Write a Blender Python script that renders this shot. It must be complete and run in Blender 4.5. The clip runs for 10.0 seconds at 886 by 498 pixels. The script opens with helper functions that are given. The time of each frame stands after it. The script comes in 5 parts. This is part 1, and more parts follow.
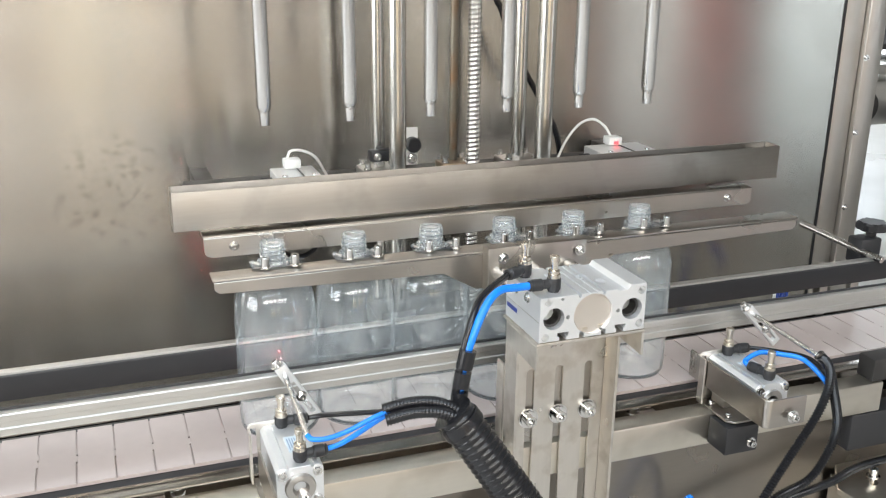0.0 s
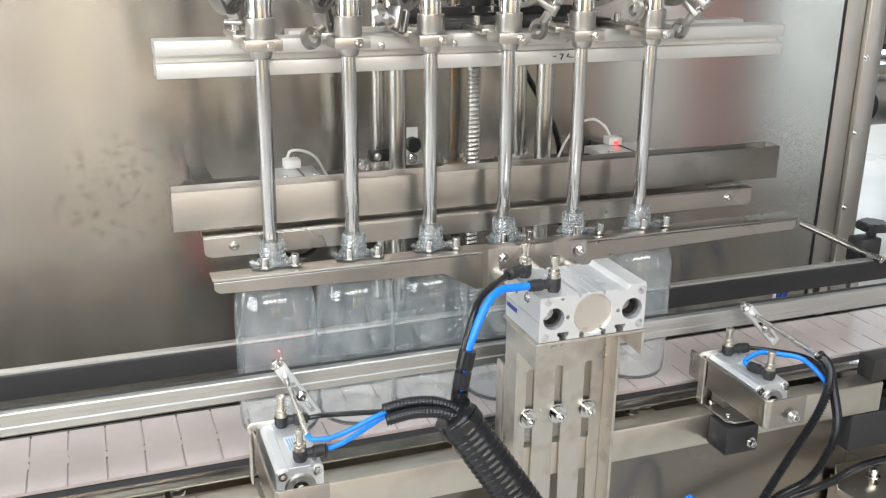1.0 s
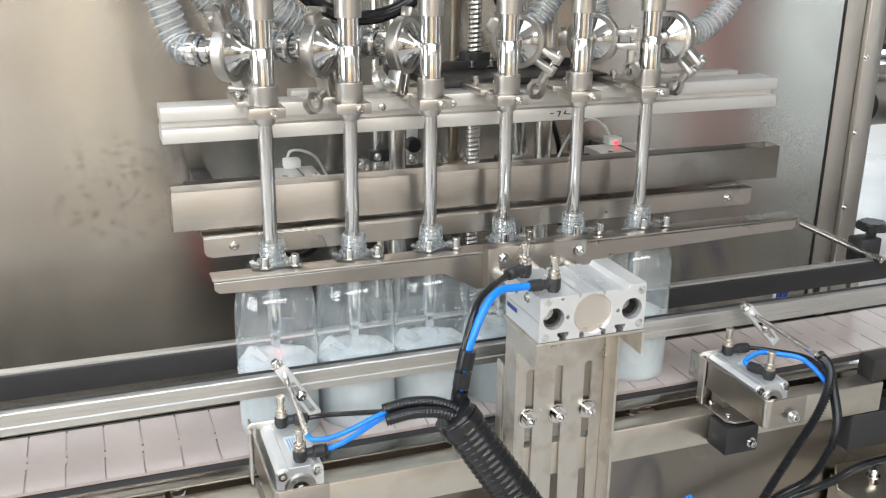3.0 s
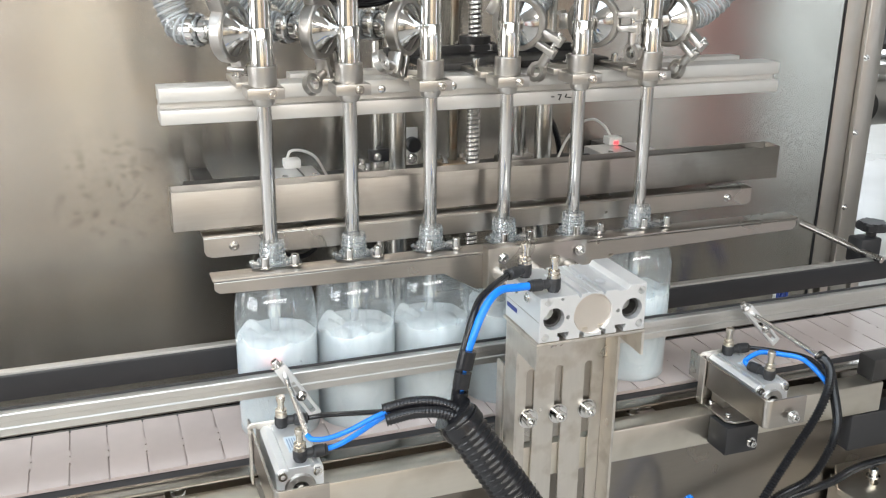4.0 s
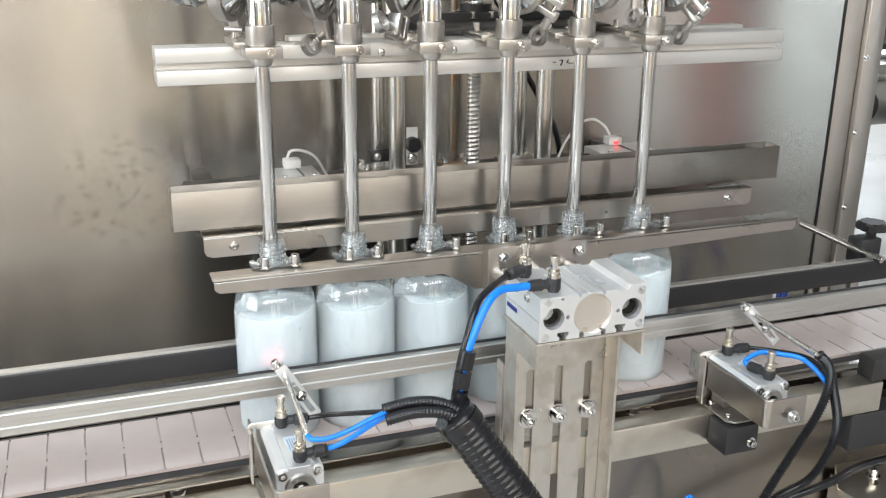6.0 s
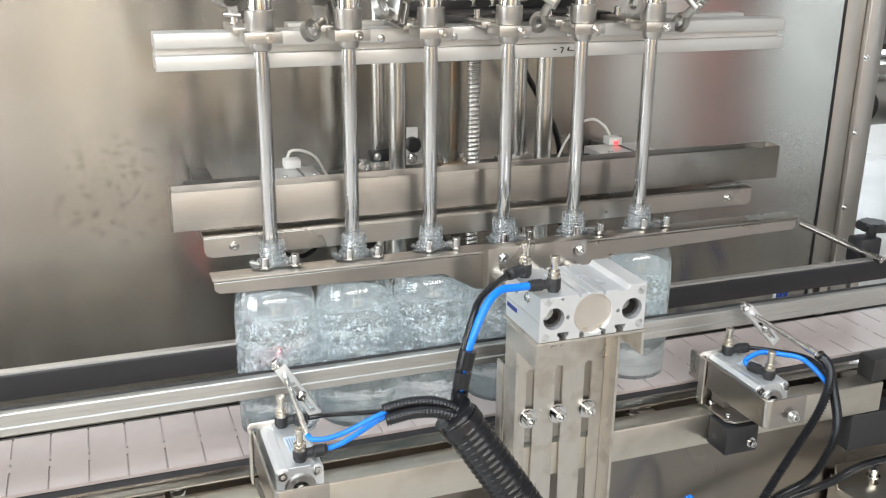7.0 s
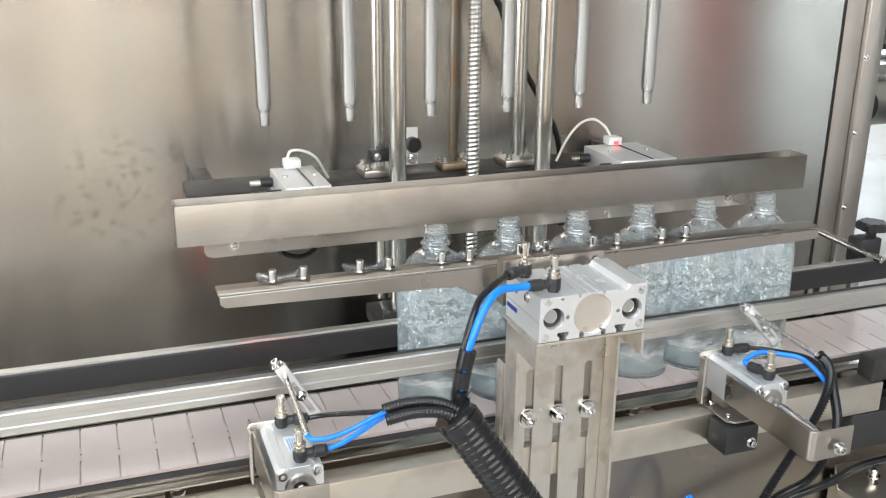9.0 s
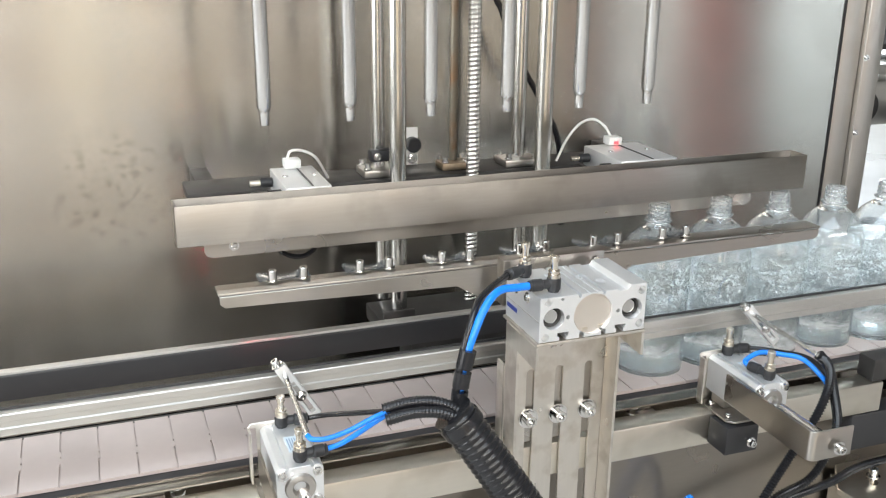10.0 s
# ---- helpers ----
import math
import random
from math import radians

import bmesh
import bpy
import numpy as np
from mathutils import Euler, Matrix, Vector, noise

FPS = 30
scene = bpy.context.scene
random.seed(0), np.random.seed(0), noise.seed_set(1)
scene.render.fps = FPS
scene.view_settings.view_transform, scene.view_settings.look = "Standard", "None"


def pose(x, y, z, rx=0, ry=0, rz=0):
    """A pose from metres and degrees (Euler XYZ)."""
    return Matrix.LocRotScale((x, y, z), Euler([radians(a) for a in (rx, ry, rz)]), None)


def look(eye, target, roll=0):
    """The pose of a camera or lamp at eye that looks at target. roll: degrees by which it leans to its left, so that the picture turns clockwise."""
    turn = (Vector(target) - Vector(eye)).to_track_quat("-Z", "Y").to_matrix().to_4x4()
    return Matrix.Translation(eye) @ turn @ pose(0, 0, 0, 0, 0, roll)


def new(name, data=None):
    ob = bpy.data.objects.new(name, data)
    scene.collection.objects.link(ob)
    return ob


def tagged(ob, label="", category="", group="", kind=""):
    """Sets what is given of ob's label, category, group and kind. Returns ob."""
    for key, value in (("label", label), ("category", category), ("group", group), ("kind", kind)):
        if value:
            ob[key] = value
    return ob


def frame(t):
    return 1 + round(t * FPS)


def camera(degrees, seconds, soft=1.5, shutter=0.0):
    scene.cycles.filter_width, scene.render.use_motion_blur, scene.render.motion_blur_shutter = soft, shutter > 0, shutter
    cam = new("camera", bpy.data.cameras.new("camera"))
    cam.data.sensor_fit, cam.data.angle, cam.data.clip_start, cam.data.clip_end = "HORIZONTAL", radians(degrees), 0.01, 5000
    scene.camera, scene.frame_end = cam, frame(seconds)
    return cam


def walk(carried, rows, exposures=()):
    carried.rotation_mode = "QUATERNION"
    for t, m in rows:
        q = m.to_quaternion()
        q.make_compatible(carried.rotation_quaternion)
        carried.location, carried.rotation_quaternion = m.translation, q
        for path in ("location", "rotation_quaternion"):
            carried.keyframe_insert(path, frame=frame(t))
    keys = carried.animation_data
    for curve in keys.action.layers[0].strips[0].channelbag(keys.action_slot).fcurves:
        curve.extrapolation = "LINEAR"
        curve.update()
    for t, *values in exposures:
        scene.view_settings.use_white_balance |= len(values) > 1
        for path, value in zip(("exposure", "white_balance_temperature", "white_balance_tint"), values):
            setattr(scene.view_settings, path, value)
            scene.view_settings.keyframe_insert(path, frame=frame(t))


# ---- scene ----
# One six-nozzle bottle filling station. z = 0 is the top of the conveyor chain, x runs with the chain.
cam = camera(49.62, 10.0, soft=1.2)
EYE = (0.2342, -0.9031, 0.5267)
AIM = look(EYE, (EYE[0] + 0.3272, EYE[1] + 0.8903, EYE[2] - 0.3167), 0.56)
walk(cam, [(0.0, AIM), (10.0, AIM)],
     [(0.0, 0.04), (0.6, 0.04), (1.2, -0.02), (4.0, -0.07), (5.5, -0.06), (7.0, -0.04), (8.0, 0.0), (8.6, 0.06), (10.0, 0.06)])
FLOOR = -0.95

# ---- light ----
world = bpy.data.worlds.new("world")
scene.world = world
world.use_nodes = True
wn = world.node_tree.nodes
sky = wn.new("ShaderNodeTexSky")
sky.sky_type, sky.sun_disc = "NISHITA", False
sky.sun_elevation, sky.sun_rotation = radians(42), radians(200)
world.node_tree.links.new(sky.outputs[0], wn["Background"].inputs[0])
wn["Background"].inputs[1].default_value = 0.10


def area_lamp(name, eye, target, sx, sy, watts, colour):
    data = bpy.data.lights.new(name, "AREA")
    data.shape, data.size, data.size_y, data.energy, data.color = "RECTANGLE", sx, sy, watts, colour
    ob = new(name, data)
    ob.matrix_world = look(eye, target)
    return ob


area_lamp("skylight_lamp", (-1.4, -1.9, 3.36), (-1.4, -1.9, 0), 5.0, 3.4, 235, (0.80, 0.92, 1.0))
# four added lamps in unseen south openings, one per bright band on the panel
area_lamp("window_lamp_front", (0.05, -5.98, 0.72), (0.05, 0, 0.72), 4.1, 3.1, 48, (1.0, 0.855, 0.655))
area_lamp("window_lamp_middle", (3.30, -5.98, 0.72), (3.30, 0, 0.72), 1.9, 3.1, 11, (1.0, 0.84, 0.64))
area_lamp("window_lamp_narrow", (5.12, -5.98, 0.72), (5.12, 0, 0.72), 1.2, 3.1, 17.0, (0.92, 0.95, 0.98))
area_lamp("window_lamp_side", (6.98, -5.98, 0.72), (6.98, 0, 0.72), 1.30, 3.1, 33, (0.82, 0.93, 1.0))
# high strip of light, added out of view as general fill
area_lamp("added_high_lamp", (-0.6, -5.86, 2.86), (-0.4, 0, 2.0), 8.6, 0.85, 340, (1.0, 0.96, 0.90))
area_lamp("window_lamp_west", (-5.86, -1.2, 1.1), (0, -0.6, 0.3), 4.2, 2.6, 230, (0.97, 0.98, 1.0))
area_lamp("window_lamp_back", (4.6, 5.86, 1.2), (4.6, 0, 0.2), 5.4, 2.6, 290, (0.86, 0.94, 1.0))


# ---- materials ----
def material(name, colour, rough=0.5, metal=0.0, vary=0.06, scale=40.0, stretch=(1, 1, 1), bump=0.0, bump_scale=300.0,
             rough_vary=0.08, stain=None, stain_scale=9.0, stain_amount=0.35, spec=0.5, aniso=0.0, island=0.0):
    m = bpy.data.materials.new(name)
    m.use_nodes = True
    nt = m.node_tree
    n, l = nt.nodes, nt.links
    b = n["Principled BSDF"]
    geo = n.new("ShaderNodeTexCoord")
    mp = n.new("ShaderNodeMapping")
    mp.inputs["Scale"].default_value = stretch
    l.new(geo.outputs["Object"], mp.inputs[0])
    fine = n.new("ShaderNodeTexNoise")
    fine.inputs["Scale"].default_value, fine.inputs["Detail"].default_value = scale, 5
    l.new(mp.outputs[0], fine.inputs["Vector"])
    big = n.new("ShaderNodeTexNoise")
    big.inputs["Scale"].default_value, big.inputs["Detail"].default_value = stain_scale, 3
    l.new(geo.outputs["Object"], big.inputs["Vector"])
    ramp = n.new("ShaderNodeMapRange")
    ramp.inputs["To Min"].default_value, ramp.inputs["To Max"].default_value = 1 - vary, 1 + vary
    l.new(fine.outputs["Fac"], ramp.inputs["Value"])
    mul = n.new("ShaderNodeMixRGB")
    mul.blend_type, mul.inputs[0].default_value = "MULTIPLY", 1.0
    mul.inputs[1].default_value = (*colour, 1)
    l.new(ramp.outputs[0], mul.inputs[2])
    out = mul.outputs[0]
    if stain:
        sr = n.new("ShaderNodeMapRange")
        sr.inputs["From Min"].default_value, sr.inputs["From Max"].default_value = 0.52, 0.68
        sr.inputs["To Max"].default_value = stain_amount
        l.new(big.outputs["Fac"], sr.inputs["Value"])
        mix = n.new("ShaderNodeMixRGB")
        mix.inputs[2].default_value = (*stain, 1)
        l.new(sr.outputs[0], mix.inputs[0])
        l.new(out, mix.inputs[1])
        out = mix.outputs[0]
    if island:
        info = n.new("ShaderNodeObjectInfo")
        ir = n.new("ShaderNodeMapRange")
        ir.inputs["To Min"].default_value, ir.inputs["To Max"].default_value = 1 - island, 1 + island
        l.new(info.outputs["Random"], ir.inputs["Value"])
        im = n.new("ShaderNodeMixRGB")
        im.blend_type, im.inputs[0].default_value = "MULTIPLY", 1.0
        l.new(out, im.inputs[1])
        l.new(ir.outputs[0], im.inputs[2])
        out = im.outputs[0]
    l.new(out, b.inputs["Base Color"])
    rr = n.new("ShaderNodeMapRange")
    rr.inputs["From Min"].default_value, rr.inputs["From Max"].default_value = 0.3, 0.7
    rr.inputs["To Min"].default_value, rr.inputs["To Max"].default_value = max(0.02, rough - rough_vary), min(1, rough + rough_vary)
    l.new(big.outputs["Fac"], rr.inputs["Value"])
    l.new(rr.outputs[0], b.inputs["Roughness"])
    b.inputs["Metallic"].default_value = metal
    b.inputs["Specular IOR Level"].default_value = spec
    if aniso:
        b.inputs["Anisotropic"].default_value = aniso
        b.inputs["Anisotropic Rotation"].default_value = 0.25
        tan = n.new("ShaderNodeTangent")
        tan.direction_type, tan.axis = "RADIAL", "Z"
        l.new(tan.outputs[0], b.inputs["Tangent"])
    if bump:
        bn = n.new("ShaderNodeTexNoise")
        bn.inputs["Scale"].default_value, bn.inputs["Detail"].default_value = bump_scale, 4
        l.new(mp.outputs[0], bn.inputs["Vector"])
        bp = n.new("ShaderNodeBump")
        bp.inputs["Strength"].default_value, bp.inputs["Distance"].default_value = bump, 0.001
        l.new(bn.outputs["Fac"], bp.inputs["Height"])
        l.new(bp.outputs[0], b.inputs["Normal"])
    return m


def clear_shell(name, tint, rough, ior, haze=0.0):
    """A thin clear wall: the light goes straight through, the gloss follows the angle."""
    m = bpy.data.materials.new(name)
    m.use_nodes = True
    n, l = m.node_tree.nodes, m.node_tree.links
    n.remove(n["Principled BSDF"])
    tr, gl, df = n.new("ShaderNodeBsdfTransparent"), n.new("ShaderNodeBsdfGlossy"), n.new("ShaderNodeBsdfDiffuse")
    tr.inputs[0].default_value = (*tint, 1)
    gl.inputs["Roughness"].default_value = rough
    df.inputs[0].default_value = (0.85, 0.88, 0.9, 1)
    fr = n.new("ShaderNodeFresnel")
    fr.inputs[0].default_value = ior
    noise_tex, bp = n.new("ShaderNodeTexNoise"), n.new("ShaderNodeBump")
    tc = n.new("ShaderNodeTexCoord")
    l.new(tc.outputs["Object"], noise_tex.inputs["Vector"])
    noise_tex.inputs["Scale"].default_value = 55
    bp.inputs["Strength"].default_value, bp.inputs["Distance"].default_value = 0.25, 0.002
    l.new(noise_tex.outputs["Fac"], bp.inputs["Height"])
    l.new(bp.outputs[0], gl.inputs["Normal"])
    mx, mh = n.new("ShaderNodeMixShader"), n.new("ShaderNodeMixShader")
    l.new(fr.outputs[0], mx.inputs[0])
    l.new(tr.outputs[0], mx.inputs[1])
    l.new(gl.outputs[0], mx.inputs[2])
    mh.inputs[0].default_value = haze
    l.new(mx.outputs[0], mh.inputs[1])
    l.new(df.outputs[0], mh.inputs[2])
    l.new(mh.outputs[0], n["Material Output"].inputs[0])
    return m


def liquid(name):
    """Clear water, with drifting patches of very fine air in it."""
    m = bpy.data.materials.new(name)
    m.use_nodes = True
    n, l = m.node_tree.nodes, m.node_tree.links
    b = n["Principled BSDF"]
    b.inputs["Base Color"].default_value = (0.90, 0.965, 0.985, 1)
    b.inputs["Transmission Weight"].default_value = 1.0
    b.inputs["IOR"].default_value = 1.33
    b.inputs["Roughness"].default_value = 0.03
    tc, nz, bp = n.new("ShaderNodeTexCoord"), n.new("ShaderNodeTexNoise"), n.new("ShaderNodeBump")
    nz.inputs["Scale"].default_value, nz.inputs["Detail"].default_value = 130, 3
    l.new(tc.outputs["Object"], nz.inputs["Vector"])
    bp.inputs["Strength"].default_value, bp.inputs["Distance"].default_value = 0.5, 0.003
    l.new(nz.outputs["Fac"], bp.inputs["Height"])
    l.new(bp.outputs[0], b.inputs["Normal"])
    mp, cells, mr = n.new("ShaderNodeMapping"), n.new("ShaderNodeTexVoronoi"), n.new("ShaderNodeMapRange")
    bend, off = n.new("ShaderNodeTexNoise"), n.new("ShaderNodeVectorMath")
    bend.inputs["Scale"].default_value, bend.inputs["Detail"].default_value = 420, 2
    l.new(tc.outputs["Object"], bend.inputs["Vector"])
    off.operation = "MULTIPLY_ADD"
    off.inputs[1].default_value = (0.004, 0.004, 0.004)
    l.new(bend.outputs["Color"], off.inputs[0])
    l.new(tc.outputs["Object"], off.inputs[2])
    mp.inputs["Scale"].default_value = (1, 1, 1.2)
    l.new(off.outputs[0], mp.inputs[0])
    l.new(mp.outputs[0], cells.inputs["Vector"])
    cells.inputs["Scale"].default_value = 270
    mr.inputs["From Min"].default_value, mr.inputs["From Max"].default_value = 0.50, 0.34
    mr.inputs["To Min"].default_value, mr.inputs["To Max"].default_value = 0.0, 0.22
    l.new(cells.outputs["Distance"], mr.inputs["Value"])
    sep, up, air_up = n.new("ShaderNodeSeparateXYZ"), n.new("ShaderNodeMapRange"), n.new("ShaderNodeMath")
    l.new(tc.outputs["Object"], sep.inputs[0])
    l.new(sep.outputs[2], up.inputs["Value"])
    up.inputs["From Min"].default_value, up.inputs["From Max"].default_value = -0.105, -0.065
    up.inputs["To Min"].default_value, up.inputs["To Max"].default_value = 0.0, 1.0
    air_up.operation = "MULTIPLY"
    swirl, sw_r, thin = n.new("ShaderNodeTexNoise"), n.new("ShaderNodeMapRange"), n.new("ShaderNodeMath")
    swirl.inputs["Scale"].default_value, swirl.inputs["Detail"].default_value = 28, 3
    l.new(mp.outputs[0], swirl.inputs["Vector"])
    l.new(swirl.outputs["Fac"], sw_r.inputs["Value"])
    sw_r.inputs["From Min"].default_value, sw_r.inputs["From Max"].default_value = 0.38, 0.62
    sw_r.inputs["To Min"].default_value, sw_r.inputs["To Max"].default_value = 0.12, 0.95
    thin.operation = "MULTIPLY"
    l.new(mr.outputs[0], thin.inputs[0])
    l.new(sw_r.outputs[0], thin.inputs[1])
    l.new(thin.outputs[0], air_up.inputs[0])
    l.new(up.outputs[0], air_up.inputs[1])
    top, froth = n.new("ShaderNodeMapRange"), n.new("ShaderNodeMath")
    l.new(sep.outputs[2], top.inputs["Value"])
    top.inputs["From Min"].default_value, top.inputs["From Max"].default_value = -0.024, -0.010
    top.inputs["To Min"].default_value, top.inputs["To Max"].default_value = 0.0, 0.12
    froth.operation = "MAXIMUM"
    l.new(air_up.outputs[0], froth.inputs[0])
    l.new(top.outputs[0], froth.inputs[1])
    d, t, air, mx = n.new("ShaderNodeBsdfDiffuse"), n.new("ShaderNodeBsdfTranslucent"), n.new("ShaderNodeMixShader"), n.new("ShaderNodeMixShader")
    d.inputs[0].default_value = t.inputs[0].default_value = (0.92, 0.95, 0.95, 1)
    l.new(d.outputs[0], air.inputs[1])
    l.new(t.outputs[0], air.inputs[2])
    l.new(froth.outputs[0], mx.inputs[0])
    l.new(b.outputs[0], mx.inputs[1])
    l.new(air.outputs[0], mx.inputs[2])
    l.new(mx.outputs[0], n["Material Output"].inputs[0])
    return m


def milky(name):
    """Water white with fine air: the light wanders about inside it."""
    m = bpy.data.materials.new(name)
    m.use_nodes = True
    n, l = m.node_tree.nodes, m.node_tree.links
    b = n["Principled BSDF"]
    tc, nz, mr = n.new("ShaderNodeTexCoord"), n.new("ShaderNodeTexNoise"), n.new("ShaderNodeMixRGB")
    nz.inputs["Scale"].default_value, nz.inputs["Detail"].default_value = 45, 6
    l.new(tc.outputs["Object"], nz.inputs["Vector"])
    mr.inputs[1].default_value, mr.inputs[2].default_value = (0.55, 0.605, 0.63, 1), (0.60, 0.645, 0.67, 1)
    l.new(nz.outputs["Fac"], mr.inputs[0])
    l.new(mr.outputs[0], b.inputs["Base Color"])
    b.inputs["Subsurface Weight"].default_value = 1.0
    b.inputs["Subsurface Radius"].default_value = (0.030, 0.032, 0.034)
    b.inputs["Subsurface Scale"].default_value = 1.0
    b.inputs["Roughness"].default_value, b.inputs["Specular IOR Level"].default_value = 0.5, 0.1
    clear, mx, dens, dr = n.new("ShaderNodeBsdfTransparent"), n.new("ShaderNodeMixShader"), n.new("ShaderNodeTexNoise"), n.new("ShaderNodeMapRange")
    dens.inputs["Scale"].default_value, dens.inputs["Detail"].default_value = 130, 5
    l.new(tc.outputs["Object"], dens.inputs["Vector"])
    l.new(dens.outputs["Fac"], dr.inputs["Value"])
    dr.inputs["From Min"].default_value, dr.inputs["From Max"].default_value = 0.35, 0.65
    dr.inputs["To Min"].default_value, dr.inputs["To Max"].default_value = 0.13, 0.09
    l.new(dr.outputs[0], mx.inputs[0])
    l.new(b.outputs[0], mx.inputs[1])
    l.new(clear.outputs[0], mx.inputs[2])
    l.new(mx.outputs[0], n["Material Output"].inputs[0])
    return m


STEEL = material("brushed_steel", (0.54, 0.515, 0.485), 0.32, 1, 0.05, 30, (4, 4, 60), 0.05, 200, 0.07, (0.50, 0.46, 0.42), 7)
PANEL = material("brushed_panel", (0.465, 0.445, 0.412), 0.20, 1, 0.05, 14, (26, 26, 0.8), 0.02, 40, 0.02, (0.42, 0.40, 0.365), 11, 0.45, aniso=1.0)


def spotted(m, centre, radius):
    """Dried splashes on a sheet round one place: small flat spots, a shade darker."""
    n, l = m.node_tree.nodes, m.node_tree.links
    b = n["Principled BSDF"]
    was = b.inputs["Base Color"].links[0].from_socket
    tc, mp, cell, near, a, c, f, mix = (n.new(k) for k in ("ShaderNodeTexCoord", "ShaderNodeMapping", "ShaderNodeTexVoronoi", "ShaderNodeVectorMath", "ShaderNodeMapRange",
                                                           "ShaderNodeMapRange", "ShaderNodeMath", "ShaderNodeMixRGB"))
    mp.inputs["Scale"].default_value = (1, 1, 1.5)
    bend, off = n.new("ShaderNodeTexNoise"), n.new("ShaderNodeVectorMath")
    bend.inputs["Scale"].default_value = 55
    off.operation = "MULTIPLY_ADD"
    off.inputs[1].default_value = (0.022, 0.022, 0.022)
    l.new(tc.outputs["Object"], bend.inputs["Vector"])
    l.new(bend.outputs["Color"], off.inputs[0])
    l.new(tc.outputs["Object"], off.inputs[2])
    l.new(off.outputs[0], mp.inputs[0])
    l.new(mp.outputs[0], cell.inputs["Vector"])
    cell.inputs["Scale"].default_value = 62
    a.inputs["From Min"].default_value, a.inputs["From Max"].default_value = 0.42, 0.30
    l.new(cell.outputs["Distance"], a.inputs["Value"])
    near.operation = "DISTANCE"
    l.new(tc.outputs["Object"], near.inputs[0])
    near.inputs[1].default_value = centre
    c.inputs["From Min"].default_value, c.inputs["From Max"].default_value = radius, radius * 0.45
    c.inputs["To Max"].default_value = 0.36
    l.new(near.outputs["Value"], c.inputs["Value"])
    f.operation = "MULTIPLY"
    some, pick, keep = n.new("ShaderNodeSeparateColor"), n.new("ShaderNodeMapRange"), n.new("ShaderNodeMath")
    l.new(cell.outputs["Color"], some.inputs[0])
    l.new(some.outputs[0], pick.inputs["Value"])
    pick.inputs["From Min"].default_value, pick.inputs["From Max"].default_value = 0.25, 0.5
    keep.operation = "MULTIPLY"
    l.new(a.outputs[0], keep.inputs[0])
    l.new(pick.outputs[0], keep.inputs[1])
    l.new(keep.outputs[0], f.inputs[0])
    l.new(c.outputs[0], f.inputs[1])
    l.new(f.outputs[0], mix.inputs[0])
    l.new(was, mix.inputs[1])
    mix.inputs[2].default_value = (0.24, 0.22, 0.19, 1)
    l.new(mix.outputs[0], b.inputs["Base Color"])


spotted(PANEL, (0.250, 0.420, 0.185), 0.120)
POST = material("ground_steel_post", (0.56, 0.54, 0.51), 0.36, 1, 0.06, 16, (26, 26, 0.8), 0.03, 60, 0.06, (0.50, 0.47, 0.43), 11, 0.5)
BAR = material("bright_square_bar", (0.74, 0.69, 0.61), 0.36, 1, 0.06, 12, (1.2, 14, 14), 0.03, 120, 0.1, (0.60, 0.55, 0.47), 16, 0.6)
STANDSHEET = material("matt_sheet_steel", (0.68, 0.645, 0.595), 0.40, 1, 0.07, 18, (12, 12, 1.2), 0.04, 160, 0.13, (0.52, 0.475, 0.42), 34, 0.75)
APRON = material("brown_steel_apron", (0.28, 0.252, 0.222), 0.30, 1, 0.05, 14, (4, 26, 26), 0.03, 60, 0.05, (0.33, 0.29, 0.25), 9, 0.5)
CHANNEL = material("conveyor_steel", (0.27, 0.25, 0.225), 0.20, 1, 0.05, 14, (1.2, 20, 20), 0.02, 120, 0.06, (0.34, 0.30, 0.26), 10, 0.5)
TRAY = material("tray_steel", (0.39, 0.362, 0.33), 0.34, 1, 0.07, 20, (1.2, 16, 16), 0.03, 160, 0.06, (0.31, 0.285, 0.255), 22, 0.6, aniso=0.85)
SHEET = material("sheet_steel", (0.43, 0.402, 0.368), 0.30, 1, 0.05, 24, (1.2, 20, 20), 0.02, 160, 0.04, (0.50, 0.46, 0.415), 12, 0.5, aniso=0.8)
CHROME = material("polished_steel", (0.67, 0.66, 0.645), 0.11, 1, 0.03, 30, (1, 1, 1), 0.0, 100, 0.04)
ROD = material("hardened_rod", (0.66, 0.65, 0.62), 0.2, 1, 0.05, 60, (1, 1, 6), 0.0, 100, 0.06, (0.45, 0.40, 0.33), 20, 0.3)
TUBE = material("steel_tube", (0.73, 0.72, 0.71), 0.17, 1, 0.04, 60, (1, 1, 8), 0.02, 400, 0.05)
ALU = material("anodised_aluminium", (0.83, 0.835, 0.84), 0.38, 0.72, 0.03, 90, (1, 1, 1), 0.04, 900, 0.05)
RAIL = material("rail_aluminium", (0.60, 0.585, 0.56), 0.45, 0.95, 0.04, 40, (1, 30, 30), 0.03, 300, 0.06, (0.57, 0.555, 0.53), 12, 0.4)
BEAM = material("white_aluminium_profile", (0.66, 0.645, 0.62), 0.42, 0.6, 0.03, 60, (1, 20, 20), 0.02, 500, 0.05)
BLACK = material("black_plastic", (0.022, 0.022, 0.024), 0.42, 0, 0.12, 60, (1, 1, 1), 0.05, 500, 0.1)
RUBBER = material("black_corrugated_plastic", (0.012, 0.012, 0.014), 0.14, 0, 0.1, 60, (1, 1, 1), 0.03, 500, 0.08)
BLACKSTEEL = material("black_plate", (0.035, 0.033, 0.032), 0.45, 0.3, 0.1, 30, (1, 1, 1), 0.05, 300, 0.08, (0.09, 0.08, 0.075), 18, 0.4)
BLUE = material("blue_polyurethane", (0.01, 0.22, 0.86), 0.24, 0, 0.05, 50, rough_vary=0.05)
